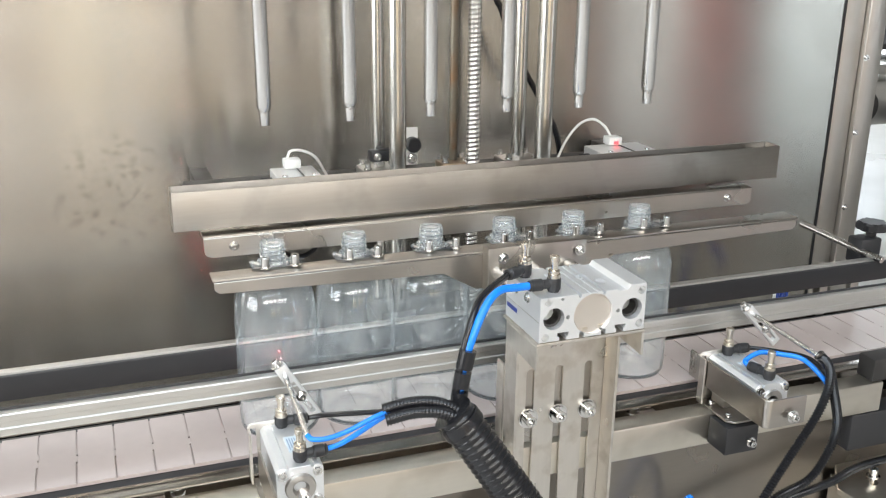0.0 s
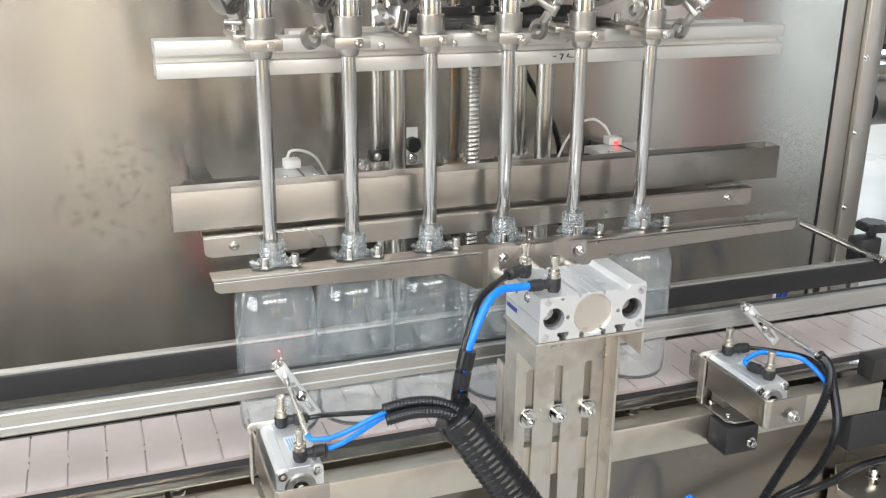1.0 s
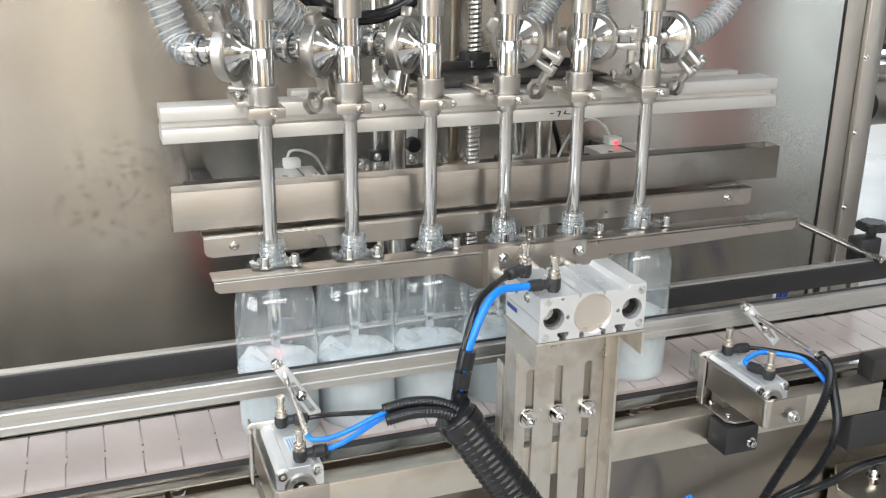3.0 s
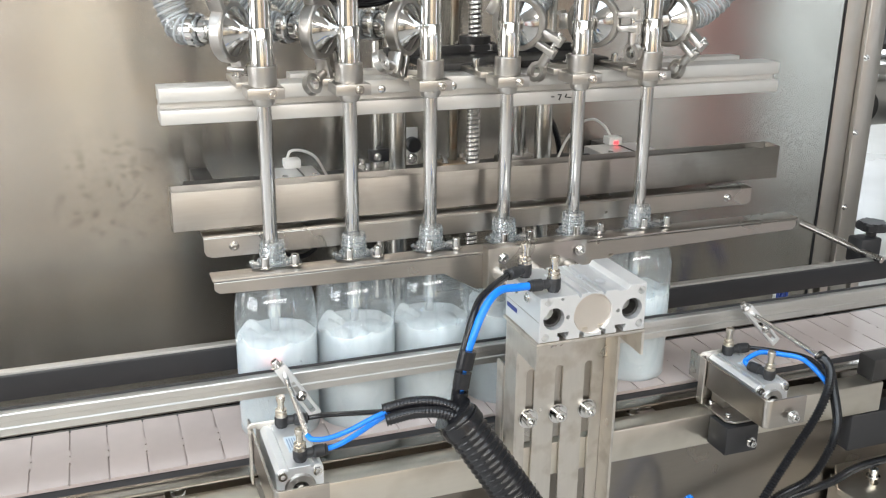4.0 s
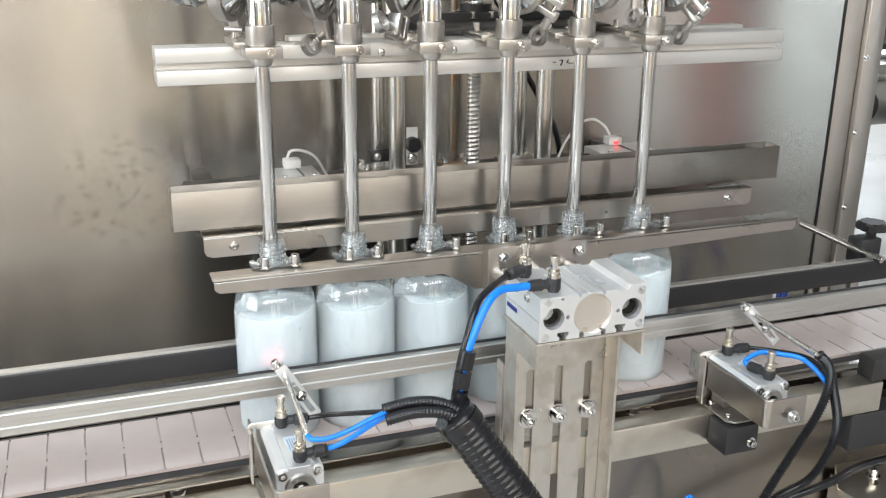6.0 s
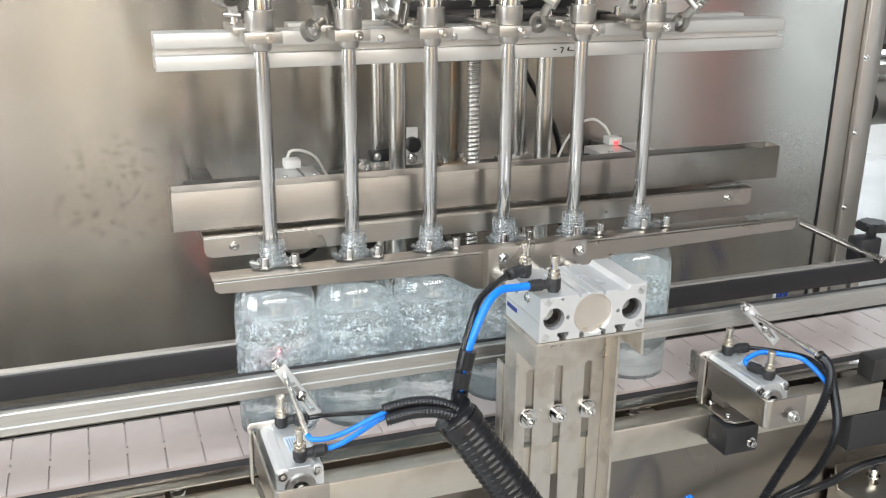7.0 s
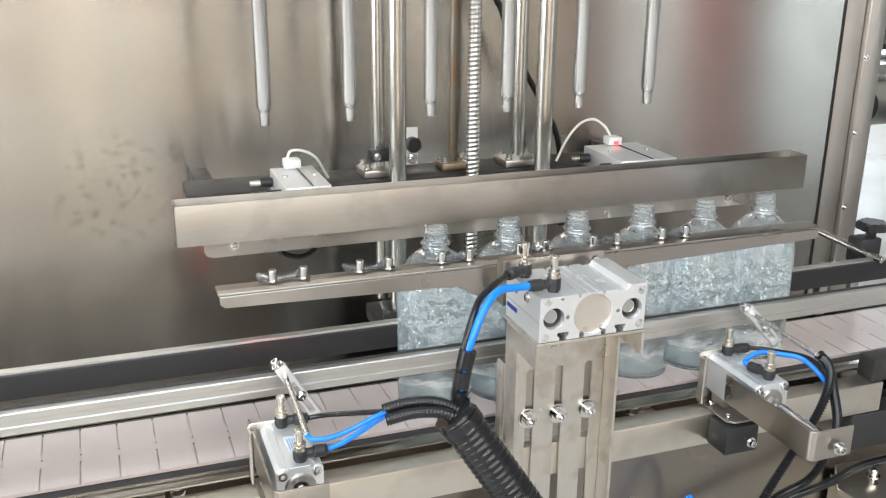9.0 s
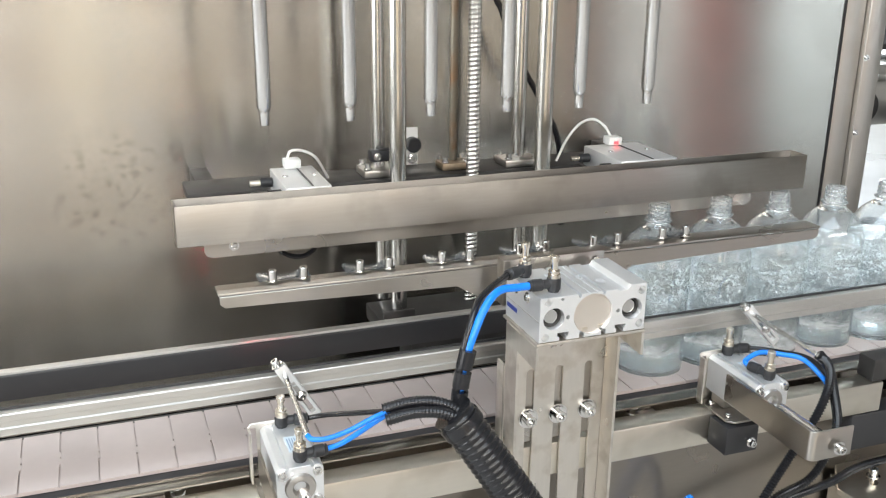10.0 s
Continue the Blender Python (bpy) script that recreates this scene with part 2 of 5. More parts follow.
DARKBLUE = material("dark_blue_cable", (0.008, 0.045, 0.30), 0.4, 0, 0.05, 50)
BLUEBAR = material("blue_print", (0.02, 0.04, 0.22), 0.5)
WHITE = material("white_plastic", (0.78, 0.77, 0.74), 0.45, 0, 0.04, 60)
LABEL = material("paper_label", (0.66, 0.74, 0.80), 0.5, 0, 0.05, 60)
PRINT = material("grey_print", (0.30, 0.38, 0.50), 0.5)
INK = material("marker_ink", (0.015, 0.015, 0.015), 0.6)
CAPMETAL = material("machined_aluminium", (0.80, 0.735, 0.665), 0.34, 0.9, 0.03, 90, (1, 1, 1), 0.03, 900, 0.05)
BRASS = material("nickel_brass", (0.76, 0.70, 0.61), 0.26, 1, 0.05, 80)
BRONZE = material("bronze_nut", (0.40, 0.31, 0.22), 0.4, 0.8, 0.15, 90, stain=(0.2, 0.12, 0.06), stain_scale=60)
RUSTY = material("rusty_rod", (0.24, 0.215, 0.175), 0.35, 0.9, 0.15, 60, stain=(0.26, 0.12, 0.04), stain_scale=25, stain_amount=0.55)
SLAT = material("beige_acetal", (0.52, 0.44, 0.41), 0.36, 0, 0.03, 120, (1, 1, 1), 0.04, 700, 0.06, (0.60, 0.50, 0.465), 14, 0.4, island=0.035)
HOSE = clear_shell("clear_hose", (0.92, 0.93, 0.93), 0.08, 1.5, 0.16)
RIB = clear_shell("spiral_rib", (0.80, 0.82, 0.82), 0.1, 1.7, 0.40)
ACRYL = clear_shell("clear_acrylic", (0.97, 0.98, 0.98), 0.08, 1.3, 0.03)


def refractive(name, tint, ior, rough=0.02, wobble=0.0, wobble_scale=(60, 60, 60), haze=0.0):
    """Solid clear matter that bends the light; haze: a trace of white scatter."""
    m = bpy.data.materials.new(name)
    m.use_nodes = True
    n, l = m.node_tree.nodes, m.node_tree.links
    b = n["Principled BSDF"]
    b.inputs["Base Color"].default_value = (*tint, 1)
    b.inputs["Transmission Weight"].default_value = 1.0
    b.inputs["IOR"].default_value, b.inputs["Roughness"].default_value = ior, rough
    if wobble:
        tc, nz, bp = n.new("ShaderNodeTexCoord"), n.new("ShaderNodeTexNoise"), n.new("ShaderNodeBump")
        mp = n.new("ShaderNodeMapping")
        mp.inputs["Scale"].default_value = wobble_scale
        l.new(tc.outputs["Object"], mp.inputs[0])
        l.new(mp.outputs[0], nz.inputs["Vector"])
        nz.inputs["Scale"].default_value, nz.inputs["Detail"].default_value = 1, 2
        bp.inputs["Strength"].default_value, bp.inputs["Distance"].default_value = wobble, 0.002
        l.new(nz.outputs["Fac"], bp.inputs["Height"])
        l.new(bp.outputs[0], b.inputs["Normal"])
    if haze:
        df, mx = n.new("ShaderNodeBsdfDiffuse"), n.new("ShaderNodeMixShader")
        df.inputs[0].default_value = (0.82, 0.91, 0.95, 1)
        mx.inputs[0].default_value = haze
        l.new(b.outputs[0], mx.inputs[1])
        l.new(df.outputs[0], mx.inputs[2])
        l.new(mx.outputs[0], n["Material Output"].inputs[0])
    return m


WATER = liquid("clear_water")
PET = refractive("clear_pet", (0.965, 0.985, 0.99), 1.55, 0.03, 0.16, (70, 70, 9), 0.034)
THICK = refractive("thick_pet", (0.98, 0.985, 0.985), 1.5, 0.03, 0.1, (120, 120, 120), 0.05)
DROP = refractive("water_drop", (0.99, 0.99, 0.99), 1.33, 0.02, haze=0.25)
BUBBLE = refractive("air_bubble", (0.97, 0.985, 0.99), 0.76, 0.02, haze=0.30)
MILK = milky("milky_aerated_water")
PAINT = material("wall_paint", (0.455, 0.43, 0.392), 0.7, 0, 0.04, 6, bump=0.05, bump_scale=120, stain=(0.40, 0.37, 0.32), stain_scale=1.2)
SHEER = clear_shell("sheer_cloth", (0.80, 0.73, 0.66), 0.6, 1.05, 0.32)
CONCRETE = material("floor_epoxy", (0.45, 0.435, 0.41), 0.35, 0, 0.06, 8, bump=0.03, bump_scale=60, stain=(0.37, 0.355, 0.335), stain_scale=1.5)
CEILING = material("ceiling_sheet", (0.45, 0.45, 0.44), 0.6, 0, 0.04, 5)
REDLED = bpy.data.materials.new("red_indicator")
REDLED.use_nodes = True
REDLED.node_tree.nodes["Principled BSDF"].inputs["Base Color"].default_value = (0.4, 0.02, 0.02, 1)
REDLED.node_tree.nodes["Principled BSDF"].inputs["Emission Color"].default_value = (1, 0.05, 0.06, 1)
REDLED.node_tree.nodes["Principled BSDF"].inputs["Emission Strength"].default_value = 3

LASER = REDLED.copy()
LASER.name = "red_sensor_light"
LASER.node_tree.nodes["Principled BSDF"].inputs["Emission Strength"].default_value = 900


# ---- mesh helpers ----
def part(name, bm, mat, parent=None, label="", angle=35):
    me = bpy.data.meshes.new(name)
    bmesh.ops.recalc_face_normals(bm, faces=bm.faces)
    bm.to_mesh(me)
    bm.free()
    me.materials.append(mat)
    me.shade_smooth()
    me.set_sharp_from_angle(angle=radians(angle))
    ob = new(name, me)
    if parent:
        ob.parent = parent
    if label:
        ob["label"] = label
    return ob


def thing(name, label, category, group="", at=None):
    ob = new(name)
    ob.empty_display_size = 0.02
    if at:
        ob.matrix_world = pose(*at)
    return tagged(ob, label, category, group)


def B():
    return bmesh.new()


def box(bm, x0, x1, y0, y1, z0, z1, bevel=0.0, m=None):
    r = bmesh.ops.create_cube(bm, size=1)
    vs = r["verts"]
    bmesh.ops.transform(bm, verts=vs, matrix=Matrix.Translation(((x0 + x1) / 2, (y0 + y1) / 2, (z0 + z1) / 2)) @
                        Matrix.Diagonal((x1 - x0, y1 - y0, z1 - z0, 1)))
    if bevel:
        es = list({e for v in vs for e in v.link_edges})
        r = bmesh.ops.bevel(bm, geom=es, offset=bevel, segments=2, affect="EDGES", profile=0.5)
        vs = list({v for f in r["faces"] for v in f.verts} | {v for v in vs if v.is_valid})
    if m is not None:
        bmesh.ops.transform(bm, verts=vs, matrix=m)
    return bm


def prism(bm, outline, z0, z1, m=None, bevel=0.0):
    """An outline in x, y drawn out from z0 to z1."""
    lo = [bm.verts.new((x, y, z0)) for x, y in outline]
    hi = [bm.verts.new((x, y, z1)) for x, y in outline]
    k = len(outline)
    fs = [bm.faces.new(lo[::-1]), bm.faces.new(hi)]
    fs += [bm.faces.new((lo[i], lo[(i + 1) % k], hi[(i + 1) % k], hi[i])) for i in range(k)]
    vs = lo + hi
    if bevel:
        es = list(fs[0].edges) + list(fs[1].edges)
        r = bmesh.ops.bevel(bm, geom=es, offset=bevel, segments=1, affect="EDGES")
        vs = list({v for f in r["faces"] for v in f.verts} | {v for v in vs if v.is_valid})
    if m is not None:
        bmesh.ops.transform(bm, verts=vs, matrix=m)
    return bm


def lathe(bm, profile, n=32, m=None, closed=False):
    """Turns (r, z) points about z."""
    rings = []
    for r, z in profile:
        if r < 1e-6:
            rings.append([bm.verts.new((0, 0, z))])
        else:
            rings.append([bm.verts.new((r * math.cos(2 * math.pi * i / n), r * math.sin(2 * math.pi * i / n), z)) for i in range(n)])
    pairs = list(zip(rings, rings[1:])) + ([(rings[-1], rings[0])] if closed else [])
    for a, b in pairs:
        for i in range(n):
            j = (i + 1) % n
            if len(a) == 1 and len(b) == 1:
                continue
            if len(a) == 1:
                bm.faces.new((a[0], b[i], b[j]))
            elif len(b) == 1:
                bm.faces.new((a[i], a[j], b[0]))
            else:
                bm.faces.new((a[i], a[j], b[j], b[i]))
    if m is not None:
        bmesh.ops.transform(bm, verts=[v for r in rings for v in r], matrix=m)
    return bm


def axis(p, q):
    """A pose at p whose z points to q."""
    d = Vector(q) - Vector(p)
    return Matrix.Translation(p) @ d.to_track_quat("Z", "Y").to_matrix().to_4x4()


def rod(bm, p, q, r, n=20, chamfer=0.0):
    L = (Vector(q) - Vector(p)).length
    c = chamfer or r * 0.08
    return lathe(bm, [(0, 0), (r - c, 0), (r, c), (r, L - c), (r - c, L), (0, L)], n, axis(p, q))


def smooth_path(points, steps=10):
    pts = [Vector(p) for p in points]
    pts = [2 * pts[0] - pts[1]] + pts + [2 * pts[-1] - pts[-2]]
    out = []
    for i in range(1, len(pts) - 2):
        a, b, c, d = pts[i - 1:i + 3]
        for s in range(steps):
            t = s / steps
            out.append(0.5 * ((2 * b) + (c - a) * t + (2 * a - 5 * b + 4 * c - d) * t * t + (3 * b - a - 3 * c + d) * t ** 3))
    return out + [pts[-2]]


def sweep(bm, points, radius, n=14, steps=10, rib=0.0, pitch=0.004, spiral=False, cap=True):
    """A round tube along a smooth path. rib: depth of rings or of a spiral, at that pitch."""
    path = smooth_path(points, steps)
    if rib:
        fine, total = [], 0.0
        want = pitch / 4
        acc = 0.0
        for a, b in zip(path, path[1:]):
            L = (b - a).length
            while acc <= L:
                fine.append(a.lerp(b, acc / L if L else 0))
                acc += want
            acc -= L
        path = fine
    up = Vector((0, 0, 1))
    rings = []
    for i, p in enumerate(path):
        t = (path[min(i + 1, len(path) - 1)] - path[max(i - 1, 0)]).normalized()
        u = up - t * up.dot(t)
        if u.length < 1e-4:
            u = Vector((1, 0, 0))
        u.normalize()
        up = u
        w = t.cross(u)
        ring = []
        for k in range(n):
            a = 2 * math.pi * k / n
            r = radius
            if rib:
                phase = i / 4 + (k / n if spiral else 0)
                r = radius - rib * (0.5 - 0.5 * math.cos(2 * math.pi * phase))
            ring.append(bm.verts.new(p + (u * math.cos(a) + w * math.sin(a)) * r))
        rings.append(ring)
    for a, b in zip(rings, rings[1:]):
        for k in range(n):
            j = (k + 1) % n
            bm.faces.new((a[k], a[j], b[j], b[k]))
    if cap:
        bm.faces.new(rings[0][::-1])
        bm.faces.new(rings[-1])
    return bm


def helix(bm, points, radius, thick, pitch):
    """A thin round wire wound about a smooth path."""
    path = smooth_path(points, 24)
    up, turn, wire = Vector((0, 0, 1)), 0.0, []
    for a, b in zip(path, path[1:]):
        t = (b - a).normalized()
        u = up - t * up.dot(t)
        u.normalize()
        up = u
        w = t.cross(u)
        L = (b - a).length
        k = max(1, int(L / pitch * 14))
        for j in range(k):
            g = turn + 2 * math.pi * L / pitch * j / k
            wire.append(a.lerp(b, j / k) + (u * math.cos(g) + w * math.sin(g)) * radius)
        turn += 2 * math.pi * L / pitch
    return sweep(bm, wire, thick, 5, 1)


def cut(ob, cutters):
    """Takes the solids in cutters (bmeshes) out of ob, for good."""
    made = []
    for bm in cutters:
        me = bpy.data.meshes.new("cutter")
        bmesh.ops.recalc_face_normals(bm, faces=bm.faces)
        bm.to_mesh(me)
        bm.free()
        c = new("cutter", me)
        made.append(c)
        mod = ob.modifiers.new("cut", "BOOLEAN")
        mod.operation, mod.object, mod.solver = "DIFFERENCE", c, "EXACT"
    dg = bpy.context.evaluated_depsgraph_get()
    me = bpy.data.meshes.new_from_object(ob.evaluated_get(dg))
    ob.modifiers.clear()
    old = ob.data
    ob.data = me
    me.shade_smooth()
    me.set_sharp_from_angle(angle=radians(35))
    for c in made:
        data = c.data
        bpy.data.objects.remove(c)
        bpy.data.meshes.remove(data)
    bpy.data.meshes.remove(old)


def screw(bm, p, q, r, head):
    """A socket-head screw: a head from p towards q with its hexagon hole, a washer under it."""
    m = axis(p, q)
    L = (Vector(q) - Vector(p)).length
    lathe(bm, [(r * 0.5, L - head * 0.55), (r * 0.55, L), (r * 0.9, L), (r, L - r * 0.12), (r, L - head), (r * 1.5, L - head),
               (r * 1.5, L - head - r * 0.25), (r * 0.6, L - head - r * 0.25), (r * 0.6, 0), (0, 0)], 18, m)
    lathe(bm, [(0, L - head * 0.55), (r * 0.5, L - head * 0.55)], 6, m)


MOVES = []      # (thing, rows), keyed in motions()

# ---- the hall ----
X0, X1, Y0, Y1, TOP = -6.0, 9.0, -6.0, 6.0, 3.5
floor = part("floor", box(B(), X0, X1, Y0, Y1, FLOOR - 0.1, FLOOR), CONCRETE)
tagged(floor, "pale grey epoxy factory floor", "floor", kind="structure")


def wall_with_windows(name, along, fixed, lo, hi, openings, thick, strip=None):
    """A wall along x or y with upright openings (a, b, z0, z1), and a strip of windows above them all."""
    bm = B()

    def slab(a, b, z0, z1):
        if b - a < 1e-3 or z1 - z0 < 1e-3:
            return
        if along == "x":
            box(bm, a, b, fixed, fixed + thick, z0, z1)
        else:
            box(bm, fixed, fixed + thick, a, b, z0, z1)
    at, head_z = lo, strip[2] if strip else TOP
    for a, b, z0, z1 in sorted(openings):
        slab(at, a, FLOOR, head_z)
        slab(a, b, FLOOR, z0)
        slab(a, b, z1, head_z)
        at = b
    slab(at, hi, FLOOR, head_z)
    if strip:
        slab(lo, strip[0], head_z, TOP)
        slab(strip[1], hi, head_z, TOP)
        slab(strip[0], strip[1], strip[3], TOP)
    return tagged(part(name, bm, PAINT), "off-white painted hall wall", "wall", kind="structure")


# unseen south openings, spaced to give the back panel its reflected bands
wall_with_windows("wall_south", "x", Y0 - 0.2, X0, X1, [(-2.05, 2.15, -0.85, 2.3), (2.32, 4.28, -0.85, 2.3), (4.50, 5.74, -0.85, 2.3), (6.30, 7.65, -0.85, 2.3)], 0.2, (-4.95, 3.75, 2.42, 3.3))
for k, (a0, a1, bars) in enumerate(((-2.05, 2.15, (-1.2, -0.55, 0.36, 1.03, 1.58)), (2.32, 4.28, (2.72, 3.05, 3.62)), (4.50, 5.74, (5.0,)), (6.30, 7.65, (6.62, 7.1)))):
    w = tagged(new("window_%d" % (k + 1)), "unseen tall window added for its reflection in the back panel", "window", kind="structure")
    for x in (a0 + 0.03, a1 - 0.03) + bars:
        part("mullion", box(B(), x - 0.022, x + 0.022, -5.89, -5.84, -0.85, 2.3, 0.004), BLACKSTEEL, w)
    for z in (-0.82, 1.3, 2.27):
        part("transom", box(B(), a0, a1, -5.838, -5.80, z - 0.03, z + 0.03, 0.004), BLACKSTEEL, w)


def curtain(x0, x1, folds, y=-5.72):
    """An unseen sheer curtain with soft upright folds, added to streak the panel's reflection."""
    bm = B()
    n = folds * 8
    rows = []
    for z in (-0.92, 0.7, 2.36):
        rows.append([bm.verts.new((x0 + (x1 - x0) * i / n, y + 0.022 * math.sin(2 * math.pi * i / 8) + 0.008 * math.sin(1.7 * i), z)) for i in range(n + 1)])
    for lo, hi in zip(rows, rows[1:]):
        for i in range(n):
            bm.faces.new((lo[i], lo[i + 1], hi[i + 1], hi[i]))
    return tagged(part("curtain", bm, SHEER, angle=80), "unseen sheer curtain added to dim bands of the panel's reflection", "curtain", "sheer curtains")


# added cloth: widths and overlaps set where the panel reflects darker bands
for x0, x1, folds in ((-0.62, -0.05, 4), (0.40, 0.56, 2), (0.70, 1.00, 3), (1.10, 1.56, 4), (1.60, 2.12, 4), (1.30, 2.14, 7), (2.42, 2.70, 2), (3.12, 3.40, 2)):
    curtain(x0, x1, folds, -5.64 if folds == 7 else -5.72)
# added piers before the high lamp break its highlight on the bottles
piers = tagged(new("window_5"), "unseen piers added to split the high lamp's highlights", "window", kind="structure")
for k in range(8):
    x = -4.95 + 1.19 * k
    part("pier", box(B(), x, x + 0.38, -5.80, -5.76, 2.42, 3.3, 0.004), PAINT, piers)
wall_with_windows("wall_north", "x", Y1, X0, X1, [(1.8, 7.4, -0.15, 2.55)], 0.2)
wall_with_windows("wall_west", "y", X0 - 0.2, Y0, Y1, [(-3.4, 1.0, -0.3, 2.5)], 0.2)
wall_with_windows("wall_east", "y", X1, Y0, Y1, [], 0.2)
bm = B()
for a in ((X0, -4.0, Y0, Y1), (1.2, X1, Y0, Y1), (-4.0, 1.2, Y0, -3.65), (-4.0, 1.2, -0.15, Y1)):
    box(bm, a[0], a[1], a[2], a[3], TOP, TOP + 0.1)
tagged(part("ceiling", bm, CEILING), "light sheet ceiling with a skylight", "ceiling", kind="structure")

# two unseen red bodies, added for the pink bands reflected in the panel
RED = material("red_paint", (0.90, 0.46, 0.43), 0.5, 0, 0.05, 6)
SALMON = material("pale_red_paint", (0.56, 0.36, 0.30), 0.5, 0, 0.05, 6)
for c0, c1, paint in ((5.14, 5.57, RED), (3.97, 4.19, SALMON)):
    cab = thing("pink_band_cabinet", "unseen red cabinet added as a pink band in the panel", "cabinet", "red cabinets")
    part("body", box(B(), c0, c1, -5.6, -5.1, FLOOR, 1.75, 0.01), paint, cab)
    half = (c0 + c1) / 2
    for x0, x1 in ((c0 + 0.01, half - 0.005), (half + 0.005, c1 - 0.01)):
        door = part("door", box(B(), x0, x1, -5.099, -5.08, FLOOR + 0.06, 1.72, 0.004), paint, cab)
        part("handle", rod(B(), (x0 + 0.03, -5.06, 0.0), (x0 + 0.03, -5.06, 0.15), 0.008), STEEL, door)

# unseen dark body, added to put one dark band into the panel's reflection
rack = thing("dark_band_rack", "unseen dark rack added as a dark band in the panel", "rack")
bay = part("bay", box(B(), 1.98, 2.18, -5.7, -5.2, FLOOR, 1.15, 0.008), BLACKSTEEL, rack)
for k in range(4):
    part("bin_front", box(B(), 2.0, 2.16, -5.199, -5.16, FLOOR + 0.08 + 0.5 * k, FLOOR + 0.50 + 0.5 * k, 0.01), BLACKSTEEL, bay)

# ---- cabinet of the machine ----
panel = tagged(part("back_panel", box(B(), -0.75, 1.434, 0.42, 0.423, -0.42, 1.25), PANEL),
               "brushed stainless steel back panel of the machine, smeared", "panel", kind="structure")
post = thing("corner_post", "stainless steel corner post with door hinge screws", "post")
bm = B()
box(bm, 1.4378, 1.4780, 0.4175, 0.44, -0.93, 1.25, 0.0015)
part("column", bm, POST, post)
bm = B()
box(bm, 1.4793, 1.5170, 0.407, 0.44, -0.93, 1.25, 0.0025)
part("door_frame", bm, POST, post)
for z in (0.06, 0.195, 0.325, 0.46):
    bm = B()
    screw(bm, (1.4810, 0.408, z), (1.4810, 0.400, z), 0.0035, 0.004)
    part("screw", bm, CHROME, post)
bm = B()
box(bm, 1.4343, 1.4376, 0.4175, 0.4260, -0.42, 1.25, 0.001)
part("gasket", bm, BLACK, post, "dark rubber sealing strip")
# unseen roof, added only to block the skylight over the chain
roof = tagged(part("unseen_roof_shade", box(B(), -0.75, 1.5, -0.12, 0.43, 1.2505, 1.29, 0.002), STEEL), "unseen steel roof added to keep the skylight off the machine", "roof", kind="structure")
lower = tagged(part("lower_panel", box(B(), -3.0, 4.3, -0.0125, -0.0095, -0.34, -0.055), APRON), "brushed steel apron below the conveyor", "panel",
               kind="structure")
base = thing("machine_base", "stainless steel machine base cabinet below the conveyor", "machine")
part("body", box(B(), -0.7, 1.6, 0.0, 0.55, -0.90, -0.36, 0.004), STEEL, base)
for x in (-0.6, 1.5):
    for y in (0.08, 0.47):
        part("foot", rod(B(), (x, y, FLOOR), (x, y, -0.90), 0.03), BLACK, base)

# ---- conveyor ----
conv = thing("conveyor", "stainless conveyor frame with black wear strips under the chain", "conveyor")
for name, y0, y1 in (("front_channel", -0.034, -0.0135), ("rear_channel", 0.130, 0.148)):
    bm = B()
    box(bm, -3.0, 4.3, y0, y1, -0.0065, -0.0035, 0.0008)
    front = y1 - 0.003
    box(bm, -3.0, 4.3, front, front + 0.003, -0.054, -0.007)
    part(name, bm, CHANNEL, conv)
for y0, y1 in ((-0.0135, 0.006), (0.108, 0.128)):
    part("wear_strip", box(B(), -3.0, 4.3, y0, y1, -0.0125, -0.0048, 0.0006), BLACK, conv, "black plastic wear strip")
for x in (-2.6, 4.0):
    for y in (-0.026, 0.14):
        part("leg", box(B(), x - 0.025, x + 0.025, y - 0.015, y + 0.015, FLOOR, -0.055, 0.002), STEEL, conv)
for x in (0.275, 0.805, 1.33):
    bm = B()
    lathe(bm, [(0, 0.0065), (0.004, 0.0062), (0.0075, 0.0035), (0.0082, 0.0), (0, 0)], 20, axis((x, -0.0167, -0.0175), (x, -0.1, -0.0175)))
    part("bolt", bm, CHROME, conv, "dome-headed bolt")
part("cable_clip", box(B(), 0.196, 0.226, -0.036, -0.0170, -0.045, -0.012, 0.002), BLACK, conv, "black plastic block")

front_beam = thing("front_beam", "square stainless bar carried in front of the conveyor", "bar")
part("bar", box(B(), -0.35, 1.138, -0.066, -0.0375, -0.0515, -0.0105, 0.0025), BAR, front_beam)
for x in (0.25, 0.82):
    bm = B()
    box(bm, x - 0.012, x + 0.012, -0.0373, -0.0168, -0.05, -0.02, 0.0005)
    part("spacer", bm, STEEL, front_beam)
blk = thing("beam_clamp", "black plastic clamp block with a steel screw on the bar", "clamp", "clamp blocks")
part("block", box(B(), 0.877, 0.921, -0.102, -0.0665, -0.047, -0.0125, 0.0015), BLACK, blk)
bm = B()
screw(bm, (0.9055, -0.102, -0.030), (0.9055, -0.116, -0.030), 0.0040, 0.006)
part("screw", bm, CHROME, blk)
blk = thing("motor_box", "black plastic housing at the end of the bar", "box")
part("body", box(B(), 1.096, 1.26, -0.0655, -0.036, -0.104, -0.0525, 0.003), BLACK, blk)
part("cover", box(B(), 1.120, 1.26, -0.0640, -0.036, -0.0100, 0.020, 0.002), BLACKSTEEL, blk)
foot = thing("corner_bracket", "octagonal stainless bracket with a bolt", "bracket")
bm = B()
prism(bm, [(1.095, -0.06), (1.135, -0.01), (1.25, -0.012), (1.25, -0.13), (1.14, -0.13), (1.1, -0.1)], -0.168, -0.160, bevel=0.001)
part("plate", bm, BAR, foot)
